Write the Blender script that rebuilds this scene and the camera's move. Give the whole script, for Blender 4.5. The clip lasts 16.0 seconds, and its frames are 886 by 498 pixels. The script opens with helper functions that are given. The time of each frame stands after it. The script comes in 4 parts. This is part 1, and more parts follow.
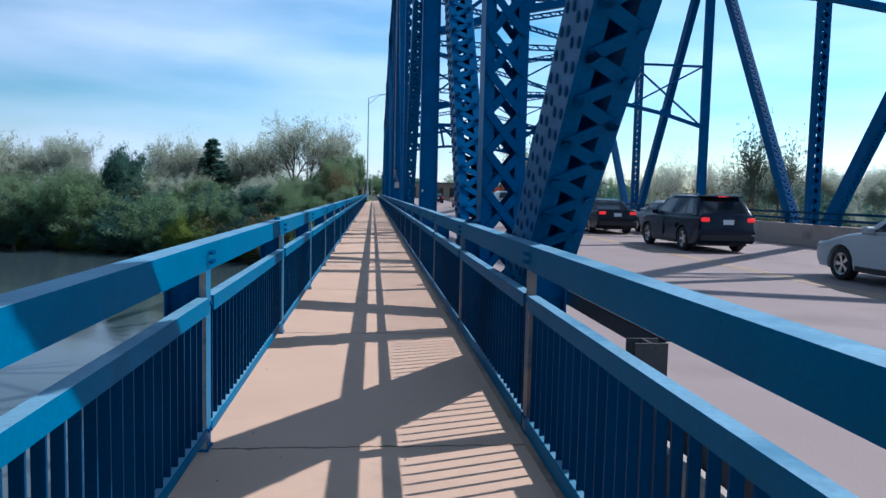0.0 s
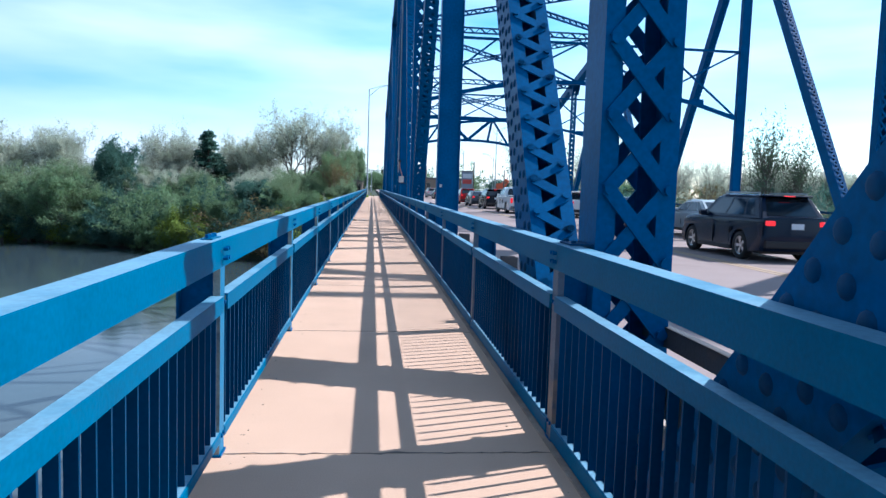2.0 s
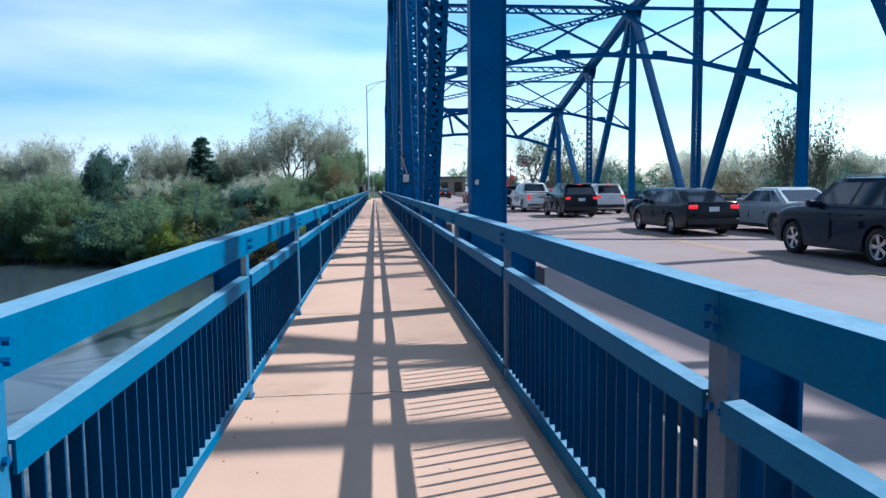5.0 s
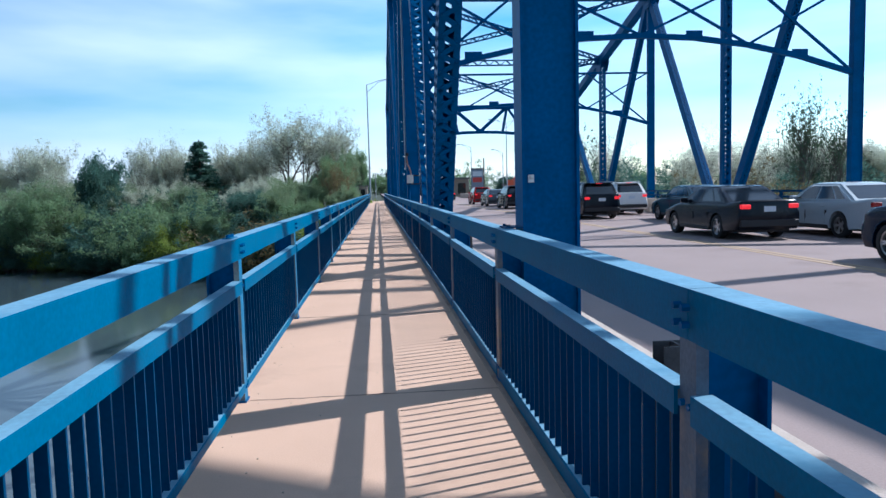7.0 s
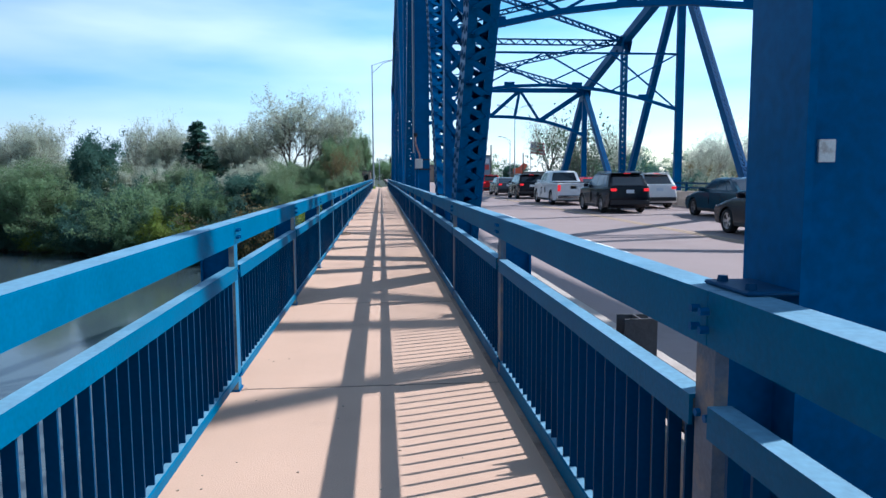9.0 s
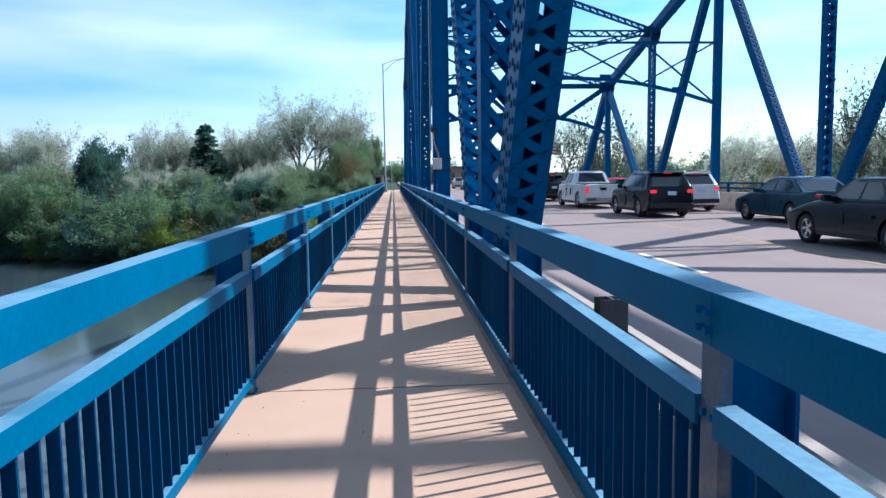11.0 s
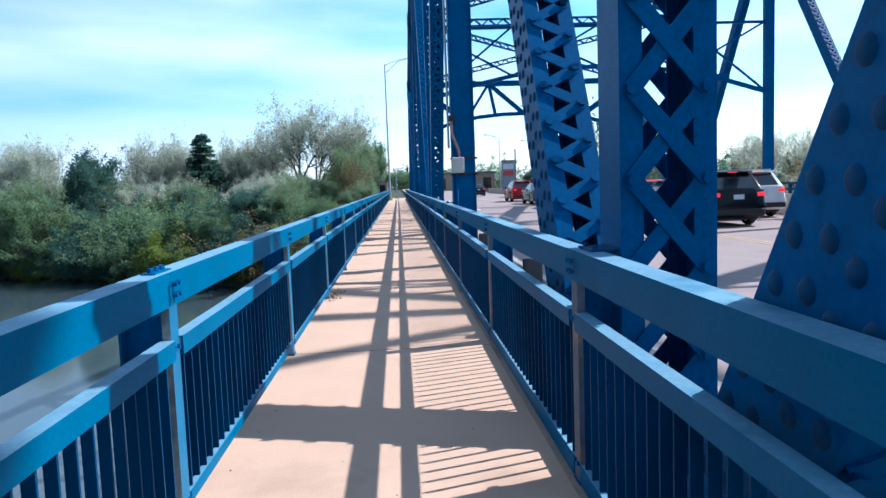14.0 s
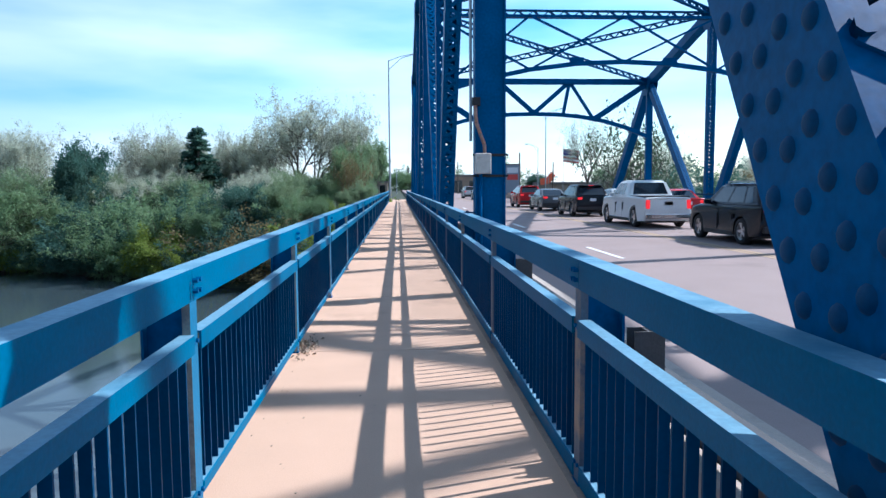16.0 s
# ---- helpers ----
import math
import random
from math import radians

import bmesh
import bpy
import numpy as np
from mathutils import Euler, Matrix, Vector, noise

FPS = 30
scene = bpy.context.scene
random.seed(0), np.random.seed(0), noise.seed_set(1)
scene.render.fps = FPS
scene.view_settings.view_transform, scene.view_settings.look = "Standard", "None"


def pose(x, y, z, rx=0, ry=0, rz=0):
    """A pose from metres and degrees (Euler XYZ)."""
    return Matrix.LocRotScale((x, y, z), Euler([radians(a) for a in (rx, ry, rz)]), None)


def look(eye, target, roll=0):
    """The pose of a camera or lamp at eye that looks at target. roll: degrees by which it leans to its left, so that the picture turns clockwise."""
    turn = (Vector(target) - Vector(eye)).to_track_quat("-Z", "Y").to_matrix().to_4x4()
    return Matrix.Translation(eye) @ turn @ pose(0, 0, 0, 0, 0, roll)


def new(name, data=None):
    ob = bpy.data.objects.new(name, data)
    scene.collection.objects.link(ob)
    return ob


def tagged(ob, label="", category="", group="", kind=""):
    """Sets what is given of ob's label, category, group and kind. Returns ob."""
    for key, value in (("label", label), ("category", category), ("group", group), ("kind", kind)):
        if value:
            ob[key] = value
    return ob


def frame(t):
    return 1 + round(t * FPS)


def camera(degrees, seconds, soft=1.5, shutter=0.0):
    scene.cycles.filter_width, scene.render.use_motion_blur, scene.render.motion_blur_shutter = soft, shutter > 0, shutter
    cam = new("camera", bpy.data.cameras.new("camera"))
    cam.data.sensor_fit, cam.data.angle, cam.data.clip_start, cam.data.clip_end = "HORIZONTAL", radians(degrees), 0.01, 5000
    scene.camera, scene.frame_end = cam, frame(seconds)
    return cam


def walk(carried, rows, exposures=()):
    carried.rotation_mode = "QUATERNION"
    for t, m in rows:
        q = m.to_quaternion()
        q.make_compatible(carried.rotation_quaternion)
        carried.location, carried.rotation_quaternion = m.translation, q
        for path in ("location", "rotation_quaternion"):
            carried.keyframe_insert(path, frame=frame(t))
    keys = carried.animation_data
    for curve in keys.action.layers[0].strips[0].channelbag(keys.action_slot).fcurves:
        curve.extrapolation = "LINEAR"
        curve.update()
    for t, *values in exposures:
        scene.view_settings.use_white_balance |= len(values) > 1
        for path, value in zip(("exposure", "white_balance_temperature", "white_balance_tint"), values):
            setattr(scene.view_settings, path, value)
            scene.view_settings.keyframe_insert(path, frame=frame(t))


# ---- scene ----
cam = camera(63.8, 16.0, soft=1.5)
# t, x, y, z, pitch, roll, yaw
PATH = [
    (0.0, -0.003, -3.627, 1.344, -4.46, -1.31, -5.61),
    (0.5, -0.099, -2.798, 1.339, -4.46, -2.23, -5.49),
    (1.0, -0.147, -2.016, 1.338, -4.65, -2.80, -5.29),
    (1.5, -0.163, -1.216, 1.348, -4.79, -2.59, -5.29),
    (2.0, -0.119, -0.390, 1.339, -4.81, -1.86, -5.68),
    (2.5, -0.061, 0.449, 1.341, -4.73, -1.42, -6.17),
    (3.0, -0.051, 1.248, 1.340, -4.78, -1.00, -6.30),
    (3.5, -0.036, 2.127, 1.346, -4.83, -0.94, -6.15),
    (4.0, -0.036, 2.983, 1.339, -4.86, -0.54, -5.98),
    (6.5, 0.050, 6.899, 1.339, -4.84, 1.60, -5.02),
    (7.0, 0.066, 7.629, 1.342, -4.78, 1.49, -5.26),
    (7.5, 0.089, 8.395, 1.342, -5.02, 1.25, -5.65),
    (8.0, 0.099, 9.184, 1.340, -5.27, 0.97, -5.74),
    (8.5, 0.137, 9.984, 1.344, -5.64, 0.77, -5.55),
    (9.0, 0.082, 10.824, 1.345, -5.82, 0.26, -4.96),
    (11.5, 0.091, 14.592, 1.356, -5.57, 1.08, -3.75),
    (12.0, 0.083, 15.375, 1.358, -5.48, 1.34, -3.47),
    (12.5, 0.087, 16.157, 1.367, -5.35, 1.75, -3.07),
    (13.0, 0.092, 16.966, 1.375, -5.11, 1.95, -3.10),
    (13.5, 0.085, 17.738, 1.378, -5.09, 1.98, -3.13),
    (14.0, 0.104, 18.531, 1.376, -5.14, 2.09, -3.60),
    (14.5, 0.081, 19.385, 1.384, -4.92, 1.38, -4.02),
    (15.0, 0.086, 20.135, 1.397, -4.84, 1.23, -3.82),
    (15.5, 0.051, 20.800, 1.396, -4.76, 0.58, -3.57),
    (16.0, 0.042, 21.471, 1.403, -4.97, 0.35, -3.60),
]
# the clip's camera opens and closes a little on the way
EXPOSURE = [(0, 0.02), (0.5, 0.14), (1, 0.30), (1.5, 0.4), (2, 0.58), (3, 0.56), (4, 0.4), (6.5, 0.32), (8, 0.28), (9, 0.32), (11.5, 0.45), (13.5, 0.48), (14.5, 0.72), (15, 0.66), (16, 0.56)]
walk(cam, [(t, pose(x, y, z, 90 + p, r, yw)) for t, x, y, z, p, r, yw in PATH], [(t, e, 5350, 9) for t, e in EXPOSURE])

# ---- light ----
SUN_TO = Vector((1.0, 0.33, 1.0)).normalized()
world = bpy.data.worlds.new("sky_world")
scene.world = world
world.use_nodes = True
wn, wl = world.node_tree.nodes, world.node_tree.links
bg = wn["Background"]
sky = wn.new("ShaderNodeTexSky")
sky.sky_type = "NISHITA"
sky.sun_disc = False
sky.sun_elevation = math.asin(SUN_TO.z)
sky.sun_rotation = math.atan2(SUN_TO.x, SUN_TO.y)
sky.air_density, sky.dust_density, sky.ozone_density = 1.0, 0.5, 2.0
SKY_STRENGTH = 0.120
# thin streaky cloud over the clear sky
wtc = wn.new("ShaderNodeTexCoord")
wmap = wn.new("ShaderNodeMapping")
wmap.inputs["Scale"].default_value = (1.3, 0.9, 6.0)
wmap.inputs["Location"].default_value = (0.3, 0.2, 0.55)
wnoise = wn.new("ShaderNodeTexNoise")
wnoise.inputs["Scale"].default_value = 1.7
wnoise.inputs["Detail"].default_value = 5
wnoise.inputs["Roughness"].default_value = 0.45
wramp = wn.new("ShaderNodeMapRange")
wramp.inputs["From Min"].default_value = 0.28
wramp.inputs["From Max"].default_value = 0.80
wmix = wn.new("ShaderNodeMix")
wmix.data_type = "RGBA"
wmix.inputs["B"].default_value = (7.2, 8.1, 9.4, 1)
wl.new(wtc.outputs["Generated"], wmap.inputs["Vector"])
wl.new(wmap.outputs["Vector"], wnoise.inputs["Vector"])
wl.new(wnoise.outputs["Fac"], wramp.inputs["Value"])
wl.new(wramp.outputs["Result"], wmix.inputs["Factor"])
whs = wn.new("ShaderNodeHueSaturation")
whs.inputs["Saturation"].default_value = 1.5
whs.inputs["Hue"].default_value = 0.482
wl.new(sky.outputs["Color"], whs.inputs["Color"])
wl.new(whs.outputs["Color"], wmix.inputs["A"])
# haze brightens the sky towards the horizon
wsep = wn.new("ShaderNodeSeparateXYZ")
whz = wn.new("ShaderNodeMapRange")
whz.inputs["From Min"].default_value, whz.inputs["From Max"].default_value = 0.0, 0.6
whz.inputs["To Min"].default_value, whz.inputs["To Max"].default_value = 1.2, 0.56
wsc = wn.new("ShaderNodeVectorMath")
wsc.operation = "SCALE"
wl.new(wtc.outputs["Generated"], wsep.inputs["Vector"])
wl.new(wsep.outputs["Z"], whz.inputs["Value"])
wl.new(wmix.outputs["Result"], wsc.inputs[0])
wl.new(whz.outputs["Result"], wsc.inputs["Scale"])
# and it is brighter on the sun's side
wdot = wn.new("ShaderNodeVectorMath")
wdot.operation = "DOT_PRODUCT"
wdot.inputs[1].default_value = SUN_TO
wside = wn.new("ShaderNodeMapRange")
wside.inputs["From Min"].default_value, wside.inputs["From Max"].default_value = -1.0, 1.0
wside.inputs["To Min"].default_value, wside.inputs["To Max"].default_value = 0.06, 1.50
wsun = wn.new("ShaderNodeVectorMath")
wsun.operation = "SCALE"
wl.new(wtc.outputs["Generated"], wdot.inputs[0])
wl.new(wdot.outputs["Value"], wside.inputs["Value"])
wl.new(wsc.outputs["Vector"], wsun.inputs[0])
wl.new(wside.outputs["Result"], wsun.inputs["Scale"])
wl.new(wsun.outputs["Vector"], bg.inputs["Color"])
bg.inputs["Strength"].default_value = SKY_STRENGTH

sun = new("sun", bpy.data.lights.new("sun", "SUN"))
sun.data.energy, sun.data.angle, sun.data.color = 4.9, radians(0.6), (1.0, 0.92, 0.83)
sun.matrix_world = look(SUN_TO * 60, (0, 0, 0))

# ---- materials ----
def mat(name, colour, rough=0.6, metal=0.0, vary=0.12, scale=6.0, fine=90.0, bump=0.0, dark=None, dark_at=0.62, spec=0.5, rand=0.0, coat=0.0):
    """A surface with grain at two scales, optional stains of a second colour and slight relief."""
    m = bpy.data.materials.new(name)
    m.use_nodes = True
    n, l = m.node_tree.nodes, m.node_tree.links
    b = n["Principled BSDF"]
    b.inputs["Roughness"].default_value, b.inputs["Metallic"].default_value = rough, metal
    b.inputs["Specular IOR Level"].default_value = spec
    b.inputs["Coat Weight"].default_value = coat
    geo = n.new("ShaderNodeNewGeometry")
    big, small = n.new("ShaderNodeTexNoise"), n.new("ShaderNodeTexNoise")
    big.inputs["Scale"].default_value, big.inputs["Detail"].default_value = scale, 4
    small.inputs["Scale"].default_value, small.inputs["Detail"].default_value = fine, 2
    for k in (big, small):
        l.new(geo.outputs["Position"], k.inputs["Vector"])
    add = n.new("ShaderNodeMath")
    add.operation = "ADD"
    l.new(big.outputs["Fac"], add.inputs[0])
    l.new(small.outputs["Fac"], add.inputs[1])
    last = add.outputs[0]
    mr = n.new("ShaderNodeMapRange")
    mr.inputs["From Min"].default_value, mr.inputs["From Max"].default_value = 0.6, 1.4
    mr.inputs["To Min"].default_value, mr.inputs["To Max"].default_value = 1 - vary, 1 + vary
    l.new(last, mr.inputs["Value"])
    fac = mr.outputs["Result"]
    if rand:
        oi = n.new("ShaderNodeObjectInfo")
        rr = n.new("ShaderNodeMapRange")
        rr.inputs["To Min"].default_value, rr.inputs["To Max"].default_value = 1 - rand, 1 + rand
        l.new(oi.outputs["Random"], rr.inputs["Value"])
        mu = n.new("ShaderNodeMath")
        mu.operation = "MULTIPLY"
        l.new(fac, mu.inputs[0])
        l.new(rr.outputs["Result"], mu.inputs[1])
        fac = mu.outputs[0]
    vm = n.new("ShaderNodeVectorMath")
    vm.operation = "SCALE"
    vm.inputs[0].default_value = colour[:3]
    l.new(fac, vm.inputs["Scale"])
    out = vm.outputs["Vector"]
    if dark:
        st = n.new("ShaderNodeTexNoise")
        st.inputs["Scale"].default_value, st.inputs["Detail"].default_value, st.inputs["Roughness"].default_value = scale * 0.45, 6, 0.62
        l.new(geo.outputs["Position"], st.inputs["Vector"])
        sr = n.new("ShaderNodeMapRange")
        sr.inputs["From Min"].default_value, sr.inputs["From Max"].default_value = dark_at, dark_at + 0.12
        l.new(st.outputs["Fac"], sr.inputs["Value"])
        mx = n.new("ShaderNodeMix")
        mx.data_type = "RGBA"
        mx.inputs["B"].default_value = (*dark, 1)
        l.new(sr.outputs["Result"], mx.inputs["Factor"])
        l.new(out, mx.inputs["A"])
        out = mx.outputs["Result"]
    l.new(out, b.inputs["Base Color"])
    if bump:
        bp = n.new("ShaderNodeBump")
        bp.inputs["Strength"].default_value, bp.inputs["Distance"].default_value = bump, 0.01
        l.new(last, bp.inputs["Height"])
        l.new(bp.outputs["Normal"], b.inputs["Normal"])
    return m


def glow(name, colour, strength, rough=0.3):
    m = mat(name, colour, rough)
    b = m.node_tree.nodes["Principled BSDF"]
    b.inputs["Emission Color"].default_value = (*colour, 1)
    b.inputs["Emission Strength"].default_value = strength
    return m


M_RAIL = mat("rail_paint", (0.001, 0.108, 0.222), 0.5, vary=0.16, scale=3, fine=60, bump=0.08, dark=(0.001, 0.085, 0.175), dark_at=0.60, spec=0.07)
# top faces of the rails: sunlit sheen painted in as a paler colour
M_RAIL_SHEEN = mat("rail_sheen_paint", (0.15, 0.30, 0.41), 0.6, vary=0.22, scale=4, fine=50, bump=0.08, dark=(0.07, 0.21, 0.32), dark_at=0.52, spec=0.3)
# upright bars: darker than the rails, their shade put into the colour
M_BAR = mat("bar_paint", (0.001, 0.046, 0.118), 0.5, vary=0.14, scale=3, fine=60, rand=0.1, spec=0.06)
M_STEEL = mat("truss_paint", (0.003, 0.090, 0.238), 0.45, vary=0.26, scale=2.6, fine=30, bump=0.05, dark=(0.001, 0.074, 0.19), dark_at=0.60, spec=0.08)
# a darker blue than the truss plates
M_RIVET = mat("rivet_dark_blue", (0.001, 0.050, 0.13), 0.6, vary=0.2, scale=9, fine=60, spec=0.2)
# road-side posts: worn paint, with shade and deck bounce in its grey-brown
M_POST_R = mat("worn_shaded_post_paint", (0.075, 0.105, 0.15), 0.6, vary=0.25, scale=9, fine=70, bump=0.15, dark=(0.22, 0.17, 0.14), dark_at=0.50)
M_POST = mat("post_paint", (0.02, 0.15, 0.28), 0.5, vary=0.2, scale=7, fine=70, bump=0.15, dark=(0.24, 0.20, 0.17), dark_at=0.70, spec=0.15)
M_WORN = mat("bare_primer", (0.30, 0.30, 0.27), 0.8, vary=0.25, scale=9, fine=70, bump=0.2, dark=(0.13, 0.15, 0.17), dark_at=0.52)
M_DECK = mat("walk_concrete", (0.59, 0.390, 0.275), 0.86, vary=0.09, scale=1.6, fine=140, bump=0.22, dark=(0.49, 0.325, 0.23), dark_at=0.58, spec=0.25)
M_CRACK = mat("joint_dirt", (0.13, 0.10, 0.08), 0.95)
M_ROAD = mat("road_concrete", (0.30, 0.228, 0.208), 0.82, vary=0.10, scale=0.7, fine=60, bump=0.2, dark=(0.24, 0.180, 0.165), dark_at=0.55, spec=0.3)
M_KERB = mat("kerb_concrete", (0.46, 0.38, 0.32), 0.88, vary=0.14, scale=3, fine=70, bump=0.3, dark=(0.30, 0.24, 0.20), dark_at=0.57)
M_LINE = mat("white_line_paint", (0.78, 0.76, 0.72), 0.7, vary=0.12, scale=5, fine=60)
M_YELLOW = mat("yellow_line_paint", (0.40, 0.275, 0.17), 0.75, vary=0.12, scale=5, fine=60)
M_WATER = mat("river_water", (0.052, 0.074, 0.082), 0.10, vary=0.1, scale=0.15, fine=1.5, bump=0.35, spec=0.5)
M_BANK = mat("bank_soil", (0.035, 0.045, 0.022), 0.95, vary=0.3, scale=0.4, fine=6, bump=0.4)
M_BARK = mat("bark", (0.11, 0.09, 0.075), 0.9, vary=0.3, scale=3, fine=24, bump=0.4)
M_WOOD = mat("weathered_post_steel", (0.085, 0.078, 0.078), 0.85, vary=0.2, scale=8, fine=60, bump=0.2)
M_GALV = mat("galvanised_steel", (0.42, 0.44, 0.46), 0.45, metal=0.6, vary=0.1)


def leaf_mat(name, colour, trans=0.55):
    m = bpy.data.materials.new(name)
    m.use_nodes = True
    n, l = m.node_tree.nodes, m.node_tree.links
    b = n["Principled BSDF"]
    b.inputs["Roughness"].default_value, b.inputs["Specular IOR Level"].default_value = 0.6, 0.25
    geo = n.new("ShaderNodeNewGeometry")
    rr = n.new("ShaderNodeMapRange")
    rr.inputs["To Min"].default_value, rr.inputs["To Max"].default_value = 0.86, 1.14
    l.new(geo.outputs["Random Per Island"], rr.inputs["Value"])
    nz = n.new("ShaderNodeTexNoise")
    nz.inputs["Scale"].default_value = 0.35
    l.new(geo.outputs["Position"], nz.inputs["Vector"])
    nr = n.new("ShaderNodeMapRange")
    nr.inputs["From Min"].default_value, nr.inputs["From Max"].default_value = 0.3, 0.7
    nr.inputs["To Min"].default_value, nr.inputs["To Max"].default_value = 0.8, 1.2
    l.new(nz.outputs["Fac"], nr.inputs["Value"])
    mu = n.new("ShaderNodeMath")
    mu.operation = "MULTIPLY"
    l.new(rr.outputs["Result"], mu.inputs[0])
    l.new(nr.outputs["Result"], mu.inputs[1])
    vm = n.new("ShaderNodeVectorMath")
    vm.operation = "SCALE"
    vm.inputs[0].default_value = colour
    l.new(mu.outputs[0], vm.inputs["Scale"])
    l.new(vm.outputs["Vector"], b.inputs["Base Color"])
    tr = n.new("ShaderNodeBsdfTranslucent")
    l.new(vm.outputs["Vector"], tr.inputs["Color"])
    mix = n.new("ShaderNodeMixShader")
    mix.inputs["Fac"].default_value = trans
    l.new(b.outputs["BSDF"], mix.inputs[1])
    l.new(tr.outputs["BSDF"], mix.inputs[2])
    l.new(mix.outputs["Shader"], n["Material Output"].inputs["Surface"])
    return m


# distance haze is painted into the green, pale, dark and grey leaf colours
M_LEAF = leaf_mat("leaf_green", (0.20, 0.30, 0.155))
M_LEAF_HAZE = leaf_mat("leaf_hazed_green", (0.24, 0.32, 0.18))
M_LEAF_DARK = leaf_mat("leaf_dark", (0.085, 0.170, 0.130))
M_LEAF_LIGHT = leaf_mat("leaf_light", (0.20, 0.26, 0.050))
M_LEAF_GREY = leaf_mat("leaf_sparse_hazed", (0.50, 0.53, 0.42))
M_LEAF_CLUMP = leaf_mat("leaf_clumped", (0.10, 0.145, 0.085), 0.35)
M_LEAF_RUST = leaf_mat("leaf_rust", (0.20, 0.165, 0.080))


# ---- building helpers ----
def quad_box(bm, a, b):
    """A box between two corners."""
    vs = [bm.verts.new((x, y, z)) for x in (a[0], b[0]) for y in (a[1], b[1]) for z in (a[2], b[2])]
    for f in ((0, 1, 3, 2), (4, 6, 7, 5), (0, 4, 5, 1), (2, 3, 7, 6), (0, 2, 6, 4), (1, 5, 7, 3)):
        bm.faces.new([vs[i] for i in f])
    return vs


def beam(bm, p0, p1, w, h, side=(1, 0, 0)):
    """A straight bar from p0 to p1; w along side, h across."""
    p0, p1 = Vector(p0), Vector(p1)
    d = (p1 - p0).normalized()
    s = Vector(side)
    s = (s - d * s.dot(d)).normalized()
    u = d.cross(s)
    vs = [bm.verts.new(p + s * (w / 2 * i) + u * (h / 2 * j)) for p in (p0, p1) for i, j in ((-1, -1), (1, -1), (1, 1), (-1, 1))]
    for f in ((3, 2, 1, 0), (4, 5, 6, 7), (0, 1, 5, 4), (1, 2, 6, 5), (2, 3, 7, 6), (3, 0, 4, 7)):
        bm.faces.new([vs[i] for i in f])
    return vs


def tube(bm, p0, p1, r0, r1, n=8, cap=True):
    p0, p1 = Vector(p0), Vector(p1)
    d = (p1 - p0).normalized()
    s = d.orthogonal().normalized()
    u = d.cross(s)
    rings = [[bm.verts.new(p + (s * math.cos(a * math.tau / n) + u * math.sin(a * math.tau / n)) * r) for a in range(n)] for p, r in ((p0, r0), (p1, r1))]
    for i in range(n):
        bm.faces.new((rings[0][i], rings[0][(i + 1) % n], rings[1][(i + 1) % n], rings[1][i]))
    if cap:
        bm.faces.new(rings[0][::-1])
        bm.faces.new(rings[1])


def mesh(name, bm, material, smooth=False, bevel=0.0, seg=1, crease=None):
    if bevel:
        bmesh.ops.bevel(bm, geom=bm.edges[:], offset=bevel, segments=seg, affect="EDGES", clamp_overlap=True)
    bmesh.ops.recalc_face_normals(bm, faces=bm.faces[:])
    me = bpy.data.meshes.new(name)
    bm.to_mesh(me)
    bm.free()
    for mm in material if isinstance(material, (list, tuple)) else [material]:
        me.materials.append(mm)
    if smooth:
        me.shade_smooth()
        if crease:
            me.set_sharp_from_angle(angle=radians(crease))
    return me


def part(name, bm, material, parent, label="", smooth=False, bevel=0.0, at=None, seg=1, crease=None):
    ob = new(name, mesh(name, bm, material, smooth, bevel, seg, crease))
    ob.parent = parent
    if at is not None:
        ob.matrix_basis = at
    if label:
        tagged(ob, label)
    return ob


def piece(name, me, parent, at):
    """One more object on a shared mesh."""
    ob = new(name, me)
    ob.parent = parent
    ob.matrix_basis = at
    return ob


def thing(name, at, label, category, group="", kind=""):
    return tagged(new(name), label, category, group, kind) if at is None else place(tagged(new(name), label, category, group, kind), at)


def place(ob, at):
    ob.matrix_basis = at
    return ob


def shape(*boxes):
    bm = bmesh.new()
    for a, b in boxes:
        quad_box(bm, a, b)
    return bm

# ---- the bridge: floor, kerbs, water ----
BAY = 3.055          # railing post spacing
PANEL = 3 * BAY      # truss panel
XL, XR = -0.865, 0.905
ROAD_Z = -0.20
Y0, Y1 = -18.0, 98.0


def node_y(k):
    return 0.30 + 3.05 * k


def structure(name, bm, material, label, category, bevel=0.0):
    return tagged(new(name, mesh(name, bm, material, bevel=bevel)), label, category, kind="structure")


SLAB = BAY
pav = tagged(new("pavement"), "pale tan concrete bridge walkway with fine joints", "pavement", kind="structure")
slab_me = mesh("slab", shape(((-0.95, 0.004, -0.16), (0.97, SLAB - 0.004, 0.0))), M_DECK)
y = 0.06 - 6 * SLAB
while y < Y1 + 5:
    piece("slab", slab_me, pav, pose(0, y, 0))
    y += SLAB
structure("trim_joint_bed", shape(((-0.93, Y0, -0.18), (0.95, Y1 + 10, -0.012))), M_CRACK, "dark dirt in the walkway joints", "joint")
structure("road", shape(((2.0, Y0 - 40, -0.6), (15.9, 420, ROAD_Z))), M_ROAD, "sunlit pinkish concrete road deck with tyre stains", "road")
structure("kerb_near", shape(((1.445, Y0, -0.5), (2.10, Y1, 0.08))), M_KERB, "worn concrete kerb beside the truss", "kerb", bevel=0.02)
structure("parapet_far", shape(((15.2, Y0, -0.5), (15.5, Y1 + 40, 0.55)), ((15.1, Y0, -0.5), (15.2, Y1 + 40, 0.05))), M_KERB, "low concrete parapet along the far road edge", "parapet")
